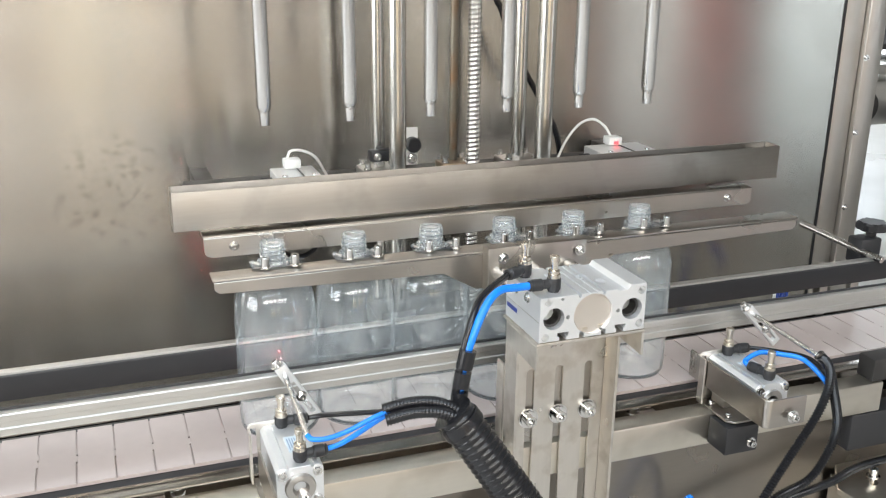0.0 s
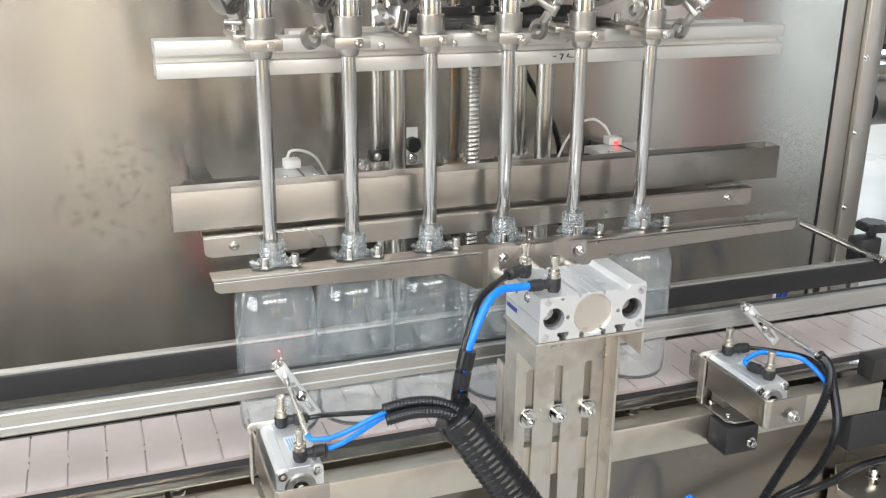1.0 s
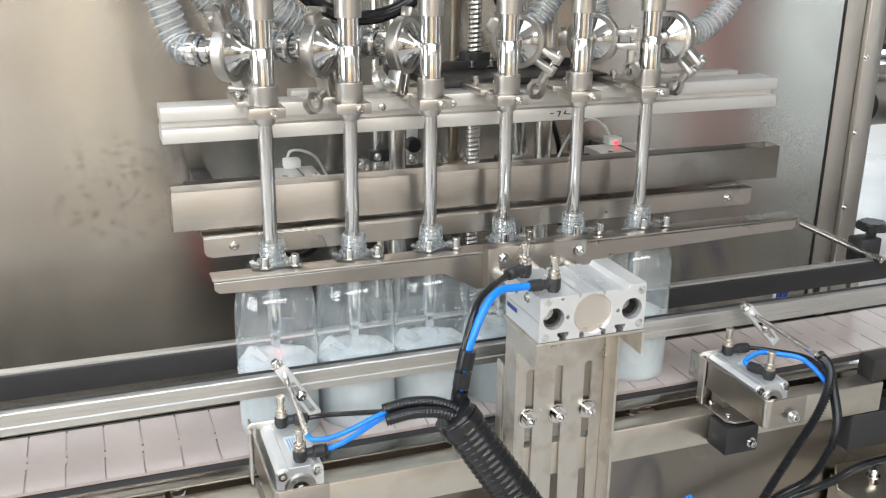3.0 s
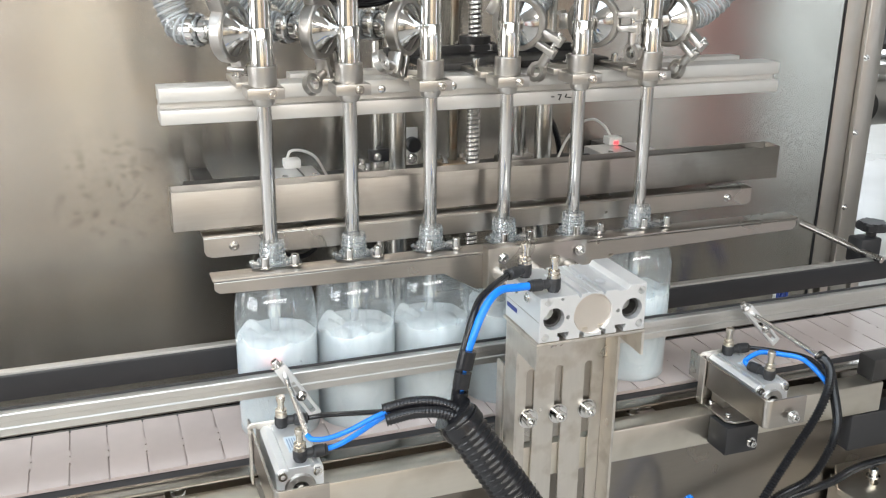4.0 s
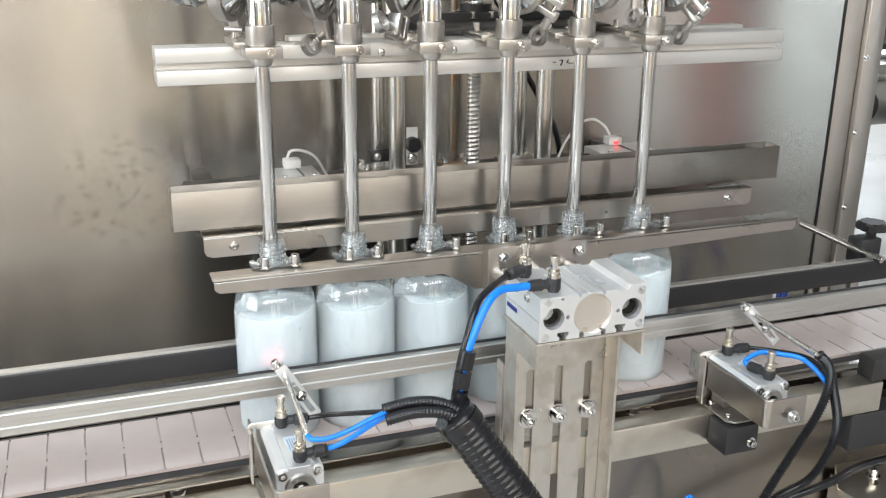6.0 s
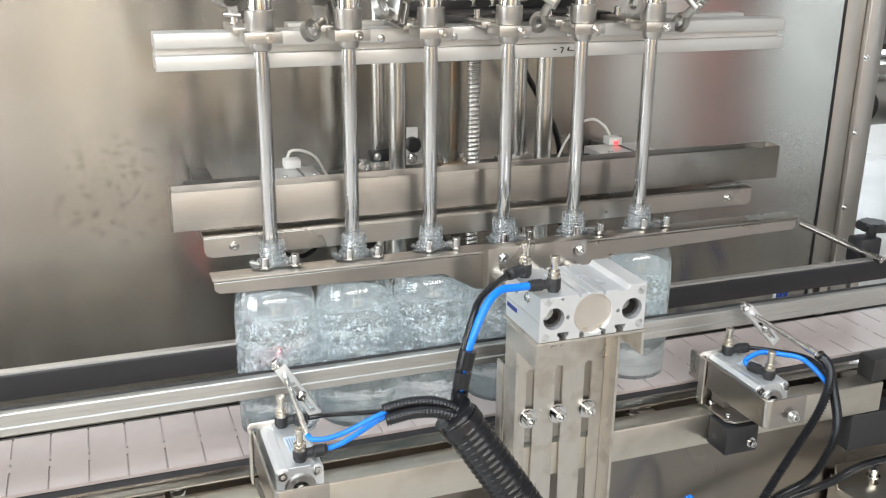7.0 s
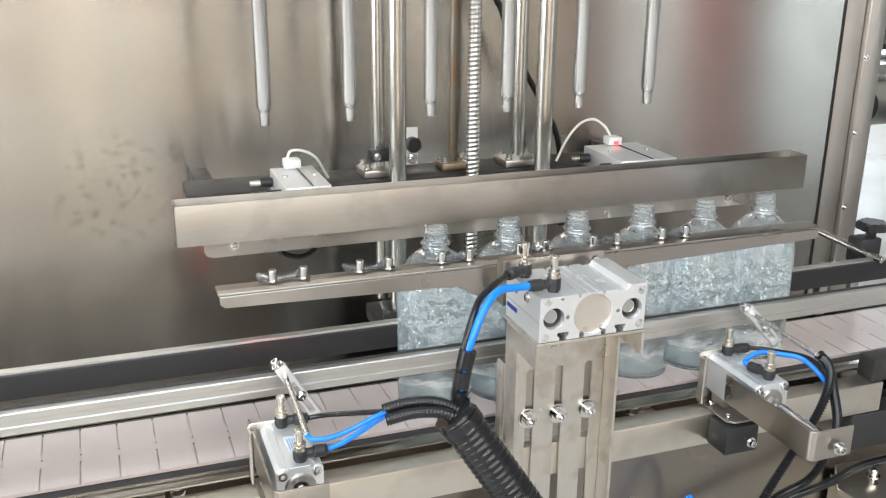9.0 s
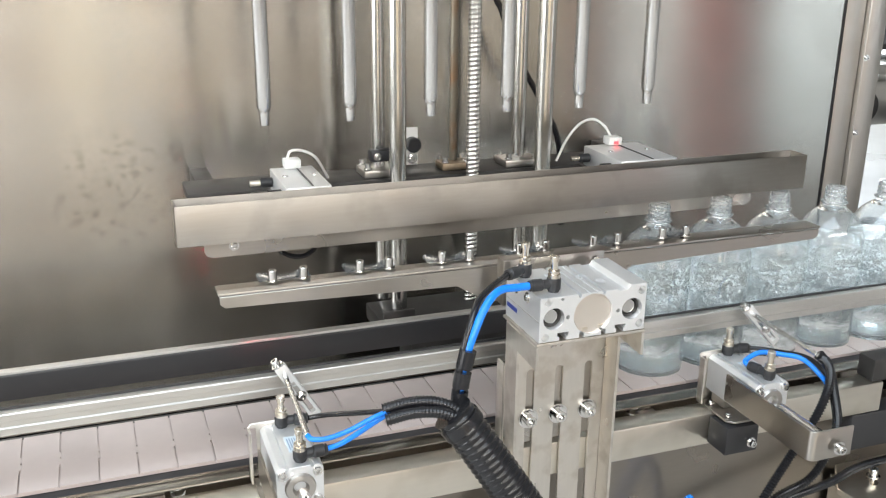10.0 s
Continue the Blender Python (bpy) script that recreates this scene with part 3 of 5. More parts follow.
part("riser", box(B(), 1.12, 1.24, -0.12, -0.02, -0.36, -0.1685), BAR, foot)
bm = B()
screw(bm, (1.155, -0.058, -0.16), (1.155, -0.058, -0.144), 0.0060, 0.010)
part("bolt", bm, CHROME, foot)


def guide_rail(name, y_inner, side, z0, z1, label):
    """An aluminium profile with a black strip towards the bottles. side: -1 for the near one."""
    t = thing(name, label, "guide rail", "guide rails")
    h = z1 - z0
    bm = B()
    y = y_inner + side * 0.003
    prof = [(0, 0), (0, h), (0.0086, h), (0.0095, h * 0.95), (0.0095, h * 0.66), (0.0078, h * 0.61), (0.0078, h * 0.36), (0.0095, h * 0.31), (0.0095, 0)]
    m = Matrix(((0, 0, 1, 0), (side, 0, 0, y), (0, 1, 0, z0), (0, 0, 0, 1)))
    prism(bm, prof, -3.0, 4.3, m)
    part("profile", bm, RAIL, t)
    part("wear_strip", box(B(), -3.0, 4.3, *sorted((y_inner, y_inner + side * 0.0028)), z0 - 0.003, z1 + 0.0022, 0.0006), BLACK, t, "black plastic strip")
    for x in (-2.3, -0.6, 1.36, 3.2):
        bm = B()
        yy = y + side * 0.0098
        box(bm, x - 0.008, x + 0.008, *sorted((yy, yy + side * 0.012)), -0.003, z1 - 0.002, 0.001)
        part("support", bm, STEEL, t)
    return t


guide_rail("guide_rail", 0.0145, -1, 0.063, 0.0855, "grooved aluminium guide rail along the near edge of the chain")
rear = thing("guide_rail", "black plastic guide rail on an aluminium profile behind the bottles", "guide rail", "guide rails")
part("wear_strip", box(B(), -3.0, 4.3, 0.1085, 0.1145, 0.0485, 0.0765, 0.0012), BLACK, rear)
part("profile", box(B(), -3.0, 4.3, 0.1147, 0.1255, 0.0525, 0.0788, 0.0008), RAIL, rear, "aluminium back profile")
for x in (-2.3, -0.6, 1.2, 3.2):
    part("support", box(B(), x - 0.007, x + 0.007, 0.1257, 0.140, -0.003, 0.0745, 0.001), STEEL, rear)

# chain of plates; the outline has a tongue in the middle and a small hole beside it
PITCH, NSLAT, START = 0.0381, 120, -2.905
chain = thing("conveyor_chain", "beige plastic table-top chain of narrow plates", "chain")
g = 0.0009
bm = B()
w0, w1, mid = 0.0, 0.1143, 0.0572
outline = [(g, w0), (PITCH - g, w0), (PITCH - g, mid - 0.0135), (PITCH + g + 0.0003, mid - 0.0135), (PITCH + g + 0.0003, mid - 0.0014), (PITCH - 0.0006, mid - 0.0014),
           (PITCH - 0.0006, mid + 0.0014), (PITCH + g + 0.0003, mid + 0.0014), (PITCH + g + 0.0003, mid + 0.0135), (PITCH - g, mid + 0.0135), (PITCH - g, w1), (g, w1),
           (g, mid + 0.0142), (g + 0.0004, mid + 0.0135), (g + 0.0004, mid - 0.0135), (g, mid - 0.0142)]
prism(bm, outline, -0.0020, 0.0)
box(bm, 0.00005, PITCH - 0.00005, w0 + 0.0006, w1 - 0.0006, -0.0044, -0.00205)
slat = part("slat", bm, SLAT, chain)
slat.location.x = START
for i in range(1, NSLAT):
    o = slat.copy()
    scene.collection.objects.link(o)
    o.location.x = START + i * PITCH
# distance that the chain has run, second by second
RUN = [(0.0, 0.0), (0.5, 0.1403), (1.0, 0.2963), (1.5, 0.4357), (2.0, 0.5594), (2.5, 0.7076), (4.0, 1.1361), (4.5, 1.2420), (5.0, 1.4049), (5.5, 1.5494),
       (7.0, 1.9550), (7.5, 2.0907), (8.0, 2.2342), (8.5, 2.3725), (9.0, 2.5182), (9.5, 2.6588), (10.0, 2.8031)]
SHIFT = 0.1424 - START - round((0.1424 - START) / PITCH) * PITCH
MOVES.append((chain, [(t, pose(SHIFT + d, 0, 0)) for t, d in RUN]))
under = tagged(part("chain_return", box(B(), -3.0, 4.3, 0.0, 0.114, -0.052, -0.046), SLAT), "beige chain running back under the conveyor", "chain",
               kind="structure")

# ---- bottles ----
PROFILE = [(0.0, 0.0055), (0.018, 0.0045), (0.030, 0.0012), (0.0375, 0.0), (0.0415, 0.0014), (0.0434, 0.0052), (0.0438, 0.011), (0.0438, 0.070), (0.0438, 0.122),
           (0.0437, 0.134), (0.0432, 0.1430), (0.0418, 0.1515), (0.0394, 0.1590), (0.0358, 0.1660), (0.0310, 0.1725), (0.0255, 0.1778), (0.0200, 0.1820),
           (0.0160, 0.1848), (0.0140, 0.1875), (0.0136, 0.1890)]
NECK = [(0.0136, 0.1892), (0.0135, 0.1905), (0.0166, 0.1912), (0.0167, 0.1926), (0.0130, 0.1936), (0.0126, 0.1962), (0.0141, 0.1972), (0.0141, 0.1984),
           (0.0126, 0.1996), (0.0126, 0.2016), (0.0140, 0.2026), (0.0140, 0.2038), (0.0126, 0.2050), (0.0126, 0.2070), (0.0137, 0.2080), (0.0137, 0.2092),
           (0.0126, 0.2102), (0.0124, 0.2127), (0.0108, 0.2127), (0.0106, 0.190)]
INNER = [(r - 0.0007 if r > 0.001 else 0.0, z + (0.0028 if z < 0.006 else 0.0005 if z > 0.13 else 0.0)) for r, z in PROFILE]
INNER[-1] = (0.0127, 0.1890)
NB, BX, BY, BP = 6, 0.396, 0.0595, 0.0888
FILL = [(0.0, 0.0), (1.55, 0.0), (2.0, 0.032), (2.5, 0.057), (4.0, 0.103), (4.5, 0.117), (5.0, 0.129), (5.5, 0.138), (5.75, 0.1405), (6.3, 0.1405),
        (7.0, 0.1395), (10.0, 0.1395)]
RIDE = [(0.0, 0.0), (8.36, 0.0), (8.5, 0.0375), (9.0, 0.1830), (9.5, 0.3255), (10.0, 0.4720)]
DEEP = 0.1395


def liquid_column(bm, r, h, wave):
    """A round column with its top at z = 0, a little uneven."""
    n = 40
    rings = []
    for k, f in enumerate((1.0, 0.97, 0.7, 0.35)):
        rings.append([bm.verts.new((r * f * math.cos(2 * math.pi * i / n), r * f * math.sin(2 * math.pi * i / n),
                                    (0.0 if k else -0.001) + (wave * noise.noise((f * 3 * math.cos(2 * math.pi * i / n), f * 3 * math.sin(2 * math.pi * i / n), h * 9))
                                                              if k else 0))) for i in range(n)])
    low = [bm.verts.new((r * math.cos(2 * math.pi * i / n), r * math.sin(2 * math.pi * i / n), -h)) for i in range(n)]
    seq = [low] + rings
    for a, b in zip(seq, seq[1:]):
        for i in range(n):
            bm.faces.new((a[i], a[(i + 1) % n], b[(i + 1) % n], b[i]))
    bm.faces.new(low[::-1])
    bm.faces.new(rings[-1])
    return bm


def ball_shape():
    bm = B()
    bmesh.ops.create_icosphere(bm, subdivisions=1, radius=1.0)
    shape = [v.co.copy() for v in bm.verts], [[v.index for v in f.verts] for f in bm.faces]
    bm.free()
    return shape


BALL = ball_shape()


def specks(bm, count, r0, r1, z0, z1, size, seed, low_weight=1.0):
    """Small drops or bubbles strewn through a ring of space."""
    rng = random.Random(seed)
    for _ in range(count):
        a, z = rng.uniform(0, 2 * math.pi), z0 + (z1 - z0) * rng.random() ** low_weight
        r, s = rng.uniform(r0, r1), size * (0.4 + 1.1 * rng.random() ** 2.2)
        at = Vector((r * math.cos(a), r * math.sin(a), z))
        vs = [bm.verts.new(at + v * s) for v in BALL[0]]
        for f in BALL[1]:
            bm.faces.new([vs[k] for k in f])
    return bm


bottles = []
for i in range(NB):
    b = part("bottle", lathe(B(), PROFILE + INNER[::-1], 56), PET, angle=50)
    tagged(b, "clear plastic bottle without cap, being filled on the chain", "bottle", "bottles being filled")
    part("neck", lathe(B(), NECK, 40, closed=True), THICK, b, "threaded clear neck with a collar").visible_shadow = False
    b.location = (BX + i * BP, BY, 0.0006)
    drops = part("droplets", specks(B(), 420, 0.0420, 0.0426, 0.020, 0.150, 0.0009, 40 + i), DROP, b, "tiny water drops on the wall")
    milk = part("aerated_water", liquid_column(B(), 0.0434, DEEP, 0.009), MILK, b, "white cloudy water full of air")
    water = part("water", liquid_column(B(), 0.0432, DEEP, 0.0015), WATER, b, "clear water with bubbles")
    bub = part("bubbles", specks(B(), 800, 0.020, 0.0422, -DEEP + 0.050, -0.003, 0.0014, 80 + i, 0.75), BUBBLE, water, "small air bubbles")
    for o in (b, drops, water, bub):
        o.visible_shadow = False
    dx = 0.0012 * math.sin(3.1 * i)
    b_rows = [(t, pose(BX + i * BP + dx + d, BY, 0.0006)) for t, d in RIDE]
    MOVES.append((b, b_rows))
    lift = 0.002 * math.sin(2.3 * i + 0.5)
    MOVES.append((water, [(t, pose(0, 0, h + (lift if h > 0.02 else 0) - (0.006 if h < 0.001 else 0))) for t, h in FILL]))
    CLOUD = [(t, h) for t, h in FILL if t < 5.8] + [(5.95, 0.139), (6.7, -0.006), (10.0, -0.006)]
    MOVES.append((milk, [(t, pose(0, 0, h + 0.004 * (h > 0.02) + (lift if h > 0.02 else 0) - (0.006 if h < 0.001 else 0))) for t, h in CLOUD]))
    bottles.append(b)

# ---- bars that hold the necks ----
bar = thing("neck_clamp_bar", "folded stainless clamp bar with clear notched plates and screws", "clamp bar")
# all in x, y, z of the closed bar
bm = B()
box(bm, 0.3275, 1.0395, 0.0150, 0.0410, 0.1900, 0.1925, 0.0008)
part("top_flange", bm, SHEET, bar)
bm = B()
lip = [(0.3290, 0.1893), (0.3290, 0.1815), (0.334, 0.1772), (0.573, 0.1722), (0.611, 0.1490), (0.742, 0.1490), (0.783, 0.1718), (1.034, 0.1772), (1.0380, 0.1815), (1.0380, 0.1893)]
prism(bm, lip, -0.0175, -0.0150, Matrix(((1, 0, 0, 0), (0, 0, -1, 0), (0, 1, 0, 0), (0, 0, 0, 1))), 0.0006)
part("front_lip", bm, SHEET, bar)
for i in range(NB):
    c = 0.2342 + (BX + i * BP + 0.0055 + 0.0018 * i - 0.2342) * 0.985
    xb = BX + i * BP
    bm = B()
    plate = [(xb - 0.026, 0.034), (xb + 0.026, 0.034), (xb + 0.026, 0.053), (xb + 0.021, 0.058), (xb + 0.0115, 0.0475), (xb, 0.0440), (xb - 0.0115, 0.0475),
             (xb - 0.021, 0.058), (xb - 0.026, 0.053)]
    prism(bm, plate, 0.1931, 0.1955)
    part("notched_plate", bm, ACRYL, bar, "clear acrylic plate with a notch")
    for s in (-0.0155, 0.0155):
        bm = B()
        screw(bm, (c + s, 0.0315, 0.1928), (c + s, 0.0315, 0.2056), 0.0042, 0.0105)
        part("screw", bm, CHROME, bar)
part("tool_plate", box(B(), 0.6175, 0.7365, -0.0030, 0.0147, 0.150, 0.2005, 0.0012), SHEET, bar, "thick steel end plate of the cylinder")
for x in (0.634, 0.727):
    bm = B()
    screw(bm, (x, -0.003, 0.189), (x, -0.010, 0.189), 0.0042, 0.0042)
    part("plate_screw", bm, CHROME, bar)
for x in (0.629, 0.7145):
    part("guide_rod", rod(B(), (x, -0.0925, 0.172), (x, -0.003, 0.172), 0.0080, 24, 0.001), CHROME, bar, "polished guide rod")
part("piston_rod", rod(B(), (0.6715, -0.075, 0.172), (0.6715, -0.003, 0.172), 0.008, 24), CHROME, bar)
SLIDE = [(0.0, 0.0), (8.38, 0.0), (8.5, -0.030), (8.58, -0.0405), (10.0, -0.0405)]
MOVES.append((bar, [(t, pose(0, d, 0)) for t, d in SLIDE]))

back_bar = thing("neck_stop_bar", "folded stainless bar with rounded ends behind the bottle necks", "stop bar")
bm = B()
face = [(0.3285, 0.214), (0.3285, 0.199), (0.331, 0.1945), (0.337, 0.192), (1.016, 0.192), (1.022, 0.196), (1.022, 0.214)]
prism(bm, face, -0.088, -0.0856, Matrix(((1, 0, 0, 0), (0, 0, -1, 0), (0, 1, 0, 0), (0, 0, 0, 1))), 0.0006)
part("front_face", bm, SHEET, back_bar)
part("top_flange", box(B(), 0.3285, 1.0215, 0.0884, 0.122, 0.2125, 0.215, 0.0008), SHEET, back_bar)
for x in (0.360, 0.985):
    bm = B()
    screw(bm, (x, 0.0855, 0.2035), (x, 0.0815, 0.2035), 0.0036, 0.0038)
    part("screw", bm, CHROME, back_bar)
for x in (0.42, 0.93):
    part("arm", box(B(), x - 0.012, x + 0.012, 0.1225, 0.3255, 0.2056, 0.2120, 0.001), STEEL, back_bar)

# ---- drip tray ----
tray = thing("drip_tray", "long open stainless drip tray under the nozzles", "tray")
for x0, x1, y0, y1 in ((0.300, 1.070, 0.100, 0.1012), (0.300, 1.070, 0.1292, 0.1304), (0.300, 0.3012, 0.1014, 0.129), (1.0688, 1.070, 0.1014, 0.129)):
    part("side_wall", box(B(), x0, x1, y0, y1, 0.2200, 0.2625, 0.0003), TRAY, tray)
part("bottom", box(B(), 0.3014, 1.0686, 0.1014, 0.129, 0.2202, 0.2214), TRAY, tray)
for x in (0.4585, 0.912):
    part("push_rod", rod(B(), (x, 0.1305, 0.229), (x, 0.240, 0.229), 0.005), CHROME, tray)
MOVES.append((tray, [(0.0, pose(0, 0, 0)), (8.27, pose(0, 0, 0)), (8.40, pose(-0.0015, -0.0545, 0)), (10.0, pose(-0.0015, -0.0545, 0))]))

# ---- lift behind: plate, rods, lead screw ----
plate = thing("lift_plate", "black steel cross plate carrying rods and cylinders", "plate")
part("plate", box(B(), 0.331, 1.01, 0.268, 0.338, 0.203, 0.215, 0.001), BLACKSTEEL, plate)
for x in (0.36, 0.98):
    part("bracket", box(B(), x - 0.012, x + 0.012, 0.3385, 0.4195, 0.180, 0.212, 0.001), BLACKSTEEL, plate)
foot_plate = thing("rod_anchor", "black steel foot block under the guide rods", "block")
part("block", box(B(), 0.555, 0.835, 0.195, 0.272, 0.022, 0.044, 0.002), BLACKSTEEL, foot_plate)
part("riser", box(B(), 0.60, 0.80, 0.21, 0.265, -0.36, 0.0215, 0.002), BLACKSTEEL, foot_plate)
part("lug", box(B(), 0.556, 0.598, 0.188, 0.1945, 0.0445, 0.060, 0.001), BLACKSTEEL, foot_plate)


def guide_post(x, y, r, label, z0, mat=ROD):
    t = thing("guide_post", label, "rod", "upright rods of the lift")
    part("shaft", rod(B(), (x, y, z0), (x, y, 1.2), r, 32), mat, t)
    return t


def flange(t, x, y, z, w, d, mat):
    part("flange", box(B(), x - w, x + w, y - d, y + d, z, z + 0.010, 0.002), mat, t, "square flange")
    for sx in (-1, 1):
        for sy in (-1, 1):
            bm = B()
            screw(bm, (x + sx * w * 0.74, y + sy * d * 0.7, z + 0.010), (x + sx * w * 0.74, y + sy * d * 0.7, z + 0.018), 0.0036, 0.006)
            part("flange_screw", bm, CHROME, t)


t = guide_post(0.583, 0.297, 0.0082, "hardened steel guide rod in a square flange", 0.2255)
flange(t, 0.583, 0.297, 0.2154, 0.026, 0.022, STEEL)
t = guide_post(0.785, 0.297, 0.0095, "hardened steel guide rod in a square flange", 0.2255)
flange(t, 0.785, 0.297, 0.2154, 0.027, 0.022, STEEL)
guide_post(0.5915, 0.240, 0.0112, "thick polished guide rod standing on the foot block", 0.0442)
guide_post(0.7955, 0.240, 0.0118, "thick polished guide rod standing on the foot block", 0.0442)
t = guide_post(0.6915, 0.305, 0.0055, "thin rusty rod in a bronze nut", 0.2255, RUSTY)
flange(t, 0.690, 0.300, 0.2154, 0.021, 0.016, BRONZE)
for x in (0.583, 0.785):
    bm = B()
    rod(bm, (x, 0.283, 0.0442), (x, 0.283, 0.2025), 0.0095)
    part("lower_rod", bm, ROD, foot_plate, "polished lower rod")

screw_thing = thing("lead_screw", "bright steel lead screw with round thread", "screw")
bm = B()
n, turns, lead, r0 = 24, 204, 0.0058, 0.0092
rings = []
for i in range(turns * 6 + 1):
    z = 0.0442 + i * lead / 6
    rings.append([bm.verts.new(((r0 - 0.0013 * (0.5 + 0.5 * math.cos(2 * math.pi * (i / 6 - k / n))) ** 1.5) * math.cos(2 * math.pi * k / n),
                                (r0 - 0.0013 * (0.5 + 0.5 * math.cos(2 * math.pi * (i / 6 - k / n))) ** 1.5) * math.sin(2 * math.pi * k / n), z)) for k in range(n)])
for a, b2 in zip(rings, rings[1:]):
    for k in range(n):
        bm.faces.new((a[k], a[(k + 1) % n], b2[(k + 1) % n], b2[k]))
part("thread", bm, ROD, screw_thing, angle=60)
screw_thing.location = (0.6945, 0.240, 0)


def tray_cylinder(x, half, conn_side, label):
    t = thing("tray_cylinder", label, "air cylinder", "cylinders of the drip tray")
    w, top = half, 0.2425
    part("body", box(B(), x - w, x + w, 0.158, 0.262, 0.2154, top, 0.0015), ALU, t)
    part("seam", box(B(), x + 0.004, x + 0.006, 0.159, 0.261, top + 0.0002, top + 0.0010), BLACK, t, "dark groove")
    for sx in (-w * 0.62, w * 0.72):
        bm = B()
        lathe(bm, [(0, 0.0012), (0.003, 0.001), (0.0035, 0)], 14, axis((x + sx, 0.215, top + 0.0002), (x + sx, 0.215, 0.3)))
        part("bolt", bm, CHROME, t)
    part("plug", box(B(), x - 0.010, x + 0.010, 0.248, 0.266, top + 0.0004, top + 0.0115, 0.001), WHITE, t, "white cable plug")
    part("indicator", box(B(), x - 0.003, x + 0.004, 0.2468, 0.2478, top + 0.002, top + 0.006), REDLED if conn_side > 0 else WHITE, t, "small indicator lamp")
    for dy in (0.185, 0.245):
        part("fitting", rod(B(), (x - w - 0.0005, dy, 0.229), (x - w - 0.015, dy, 0.229), 0.006), BLACK, t)
        part("needle_screw", rod(B(), (x - w - 0.0152, dy, 0.229), (x - w - 0.028, dy, 0.229), 0.0035), BRASS, t)
    part("base_plate", box(B(), x - w - 0.004, x + w + 0.004, 0.20, 0.266, 0.2122, 0.2153), BLACKSTEEL, t)
    return t


tray_cylinder(0.4585, 0.0270, -1, "aluminium air cylinder with a white plug, behind the tray")
tray_cylinder(0.912, 0.0420, 1, "aluminium air cylinder with white plug and red lamp, behind tray")
bm = B()
sweep(bm, [(0.454, 0.262, 0.254), (0.459, 0.263, 0.262), (0.474, 0.266, 0.261), (0.492, 0.27, 0.250), (0.512, 0.29, 0.2175)], 0.0018, 8)
tagged(part("signal_cable", bm, WHITE), "thin white cable from the cylinder plug", "cable", "signal cables")
bm = B()
sweep(bm, [(0.840, 0.285, 0.2175), (0.852, 0.28, 0.248), (0.868, 0.275, 0.270), (0.886, 0.270, 0.277), (0.902, 0.266, 0.268), (0.911, 0.262, 0.254)], 0.0018, 8)
tagged(part("signal_cable", bm, WHITE), "thin white cable looping to the cylinder plug", "cable", "signal cables")
bm = B()
sweep(bm, [(0.760, 0.36, 0.75), (0.770, 0.36, 0.47), (0.782, 0.36, 0.42), (0.812, 0.36, 0.350), (0.845, 0.36, 0.295), (0.878, 0.355, 0.225), (0.886, 0.35, 0.10)], 0.0045, 10)
tagged(part("black_cable", bm, RUBBER), "black cable running down the panel", "cable")
bm = B()
sweep(bm, [(0.40, 0.20, 0.203), (0.416, 0.17, 0.172), (0.440, 0.165, 0.157), (0.462, 0.165, 0.163), (0.485, 0.18, 0.19), (0.50, 0.21, 0.205)], 0.0028, 8)
tagged(part("black_cable", bm, RUBBER), "thin black cable hanging under the stop bar", "cable")
sw = thing("limit_switch", "white bracket with a round black sensor beside the rod", "sensor")
part("bracket", box(B(), 0.632, 0.650, 0.333, 0.336, 0.2154, 0.268, 0.001), WHITE, sw)
part("sensor", lathe(B(), [(0, 0.012), (0.0085, 0.012), (0.0105, 0.010), (0.0105, 0), (0, 0)], 24, axis((0.641, 0.3325, 0.245), (0.641, 0.2, 0.245))), BLACK, sw)
bm = B()
screw(bm, (0.641, 0.333, 0.225), (0.641, 0.326, 0.225), 0.005, 0.004)
part("screw", bm, CHROME, sw)
sw = thing("rod_clamp", "black clamp with a screw round the guide rod", "clamp")
bm = B()
box(bm, 0.5655, 0.612, 0.2700, 0.2885, 0.238, 0.2525, 0.002)
part("clamp", bm, BLACK, sw)
bm = B()
screw(bm, (0.5735, 0.270, 0.245), (0.5735, 0.265, 0.245), 0.0036, 0.004)
part("screw", bm, CHROME, sw)

# ---- carriage with the nozzles: z = 0 at the nozzle tips ----
TIP = [(0.0, 0.3365), (0.33, 0.3365), (0.4, 0.310), (0.5, 0.2863), (0.6, 0.2532), (0.7, 0.2343), (0.8, 0.1985), (0.9, 0.1890), (1.0, 0.1589), (1.1, 0.130),
       (1.2, 0.101), (1.3, 0.076), (1.4, 0.0632), (1.5, 0.0640), (2.0, 0.0738), (2.5, 0.0832), (4.0, 0.1123), (4.5, 0.1215), (5.0, 0.1318), (5.5, 0.1407),
       (6.6, 0.1645), (6.8, 0.1664), (7.52, 0.1664), (7.6, 0.1860), (7.7, 0.2000), (7.8, 0.2350), (7.9, 0.2620), (8.0, 0.2915), (8.1, 0.3150), (8.2, 0.3355),
       (8.25, 0.3365), (10.0, 0.3365)]
NX, NY, NP = 0.3948, 0.0605, 0.0888
head = thing("nozzle_carriage", "white aluminium double beam that carries the filling nozzles", "carriage")
bm = B()
hb = 0.259
for z0, z1, y0 in ((0.2445, hb, 0.100), (0.2220, 0.2370, 0.0985)):
    box(bm, 0.296, 1.054, y0, 0.138, z0, z1, 0.0008)
box(bm, 0.297, 1.053, 0.110, 0.1375, 0.2371, 0.2444)
part("beam", bm, BEAM, head)
part("rear_beam", box(B(), 0.440, 1.030, 0.150, 0.172, 0.2445, 0.262, 0.0008), BEAM, head, "second aluminium beam behind")
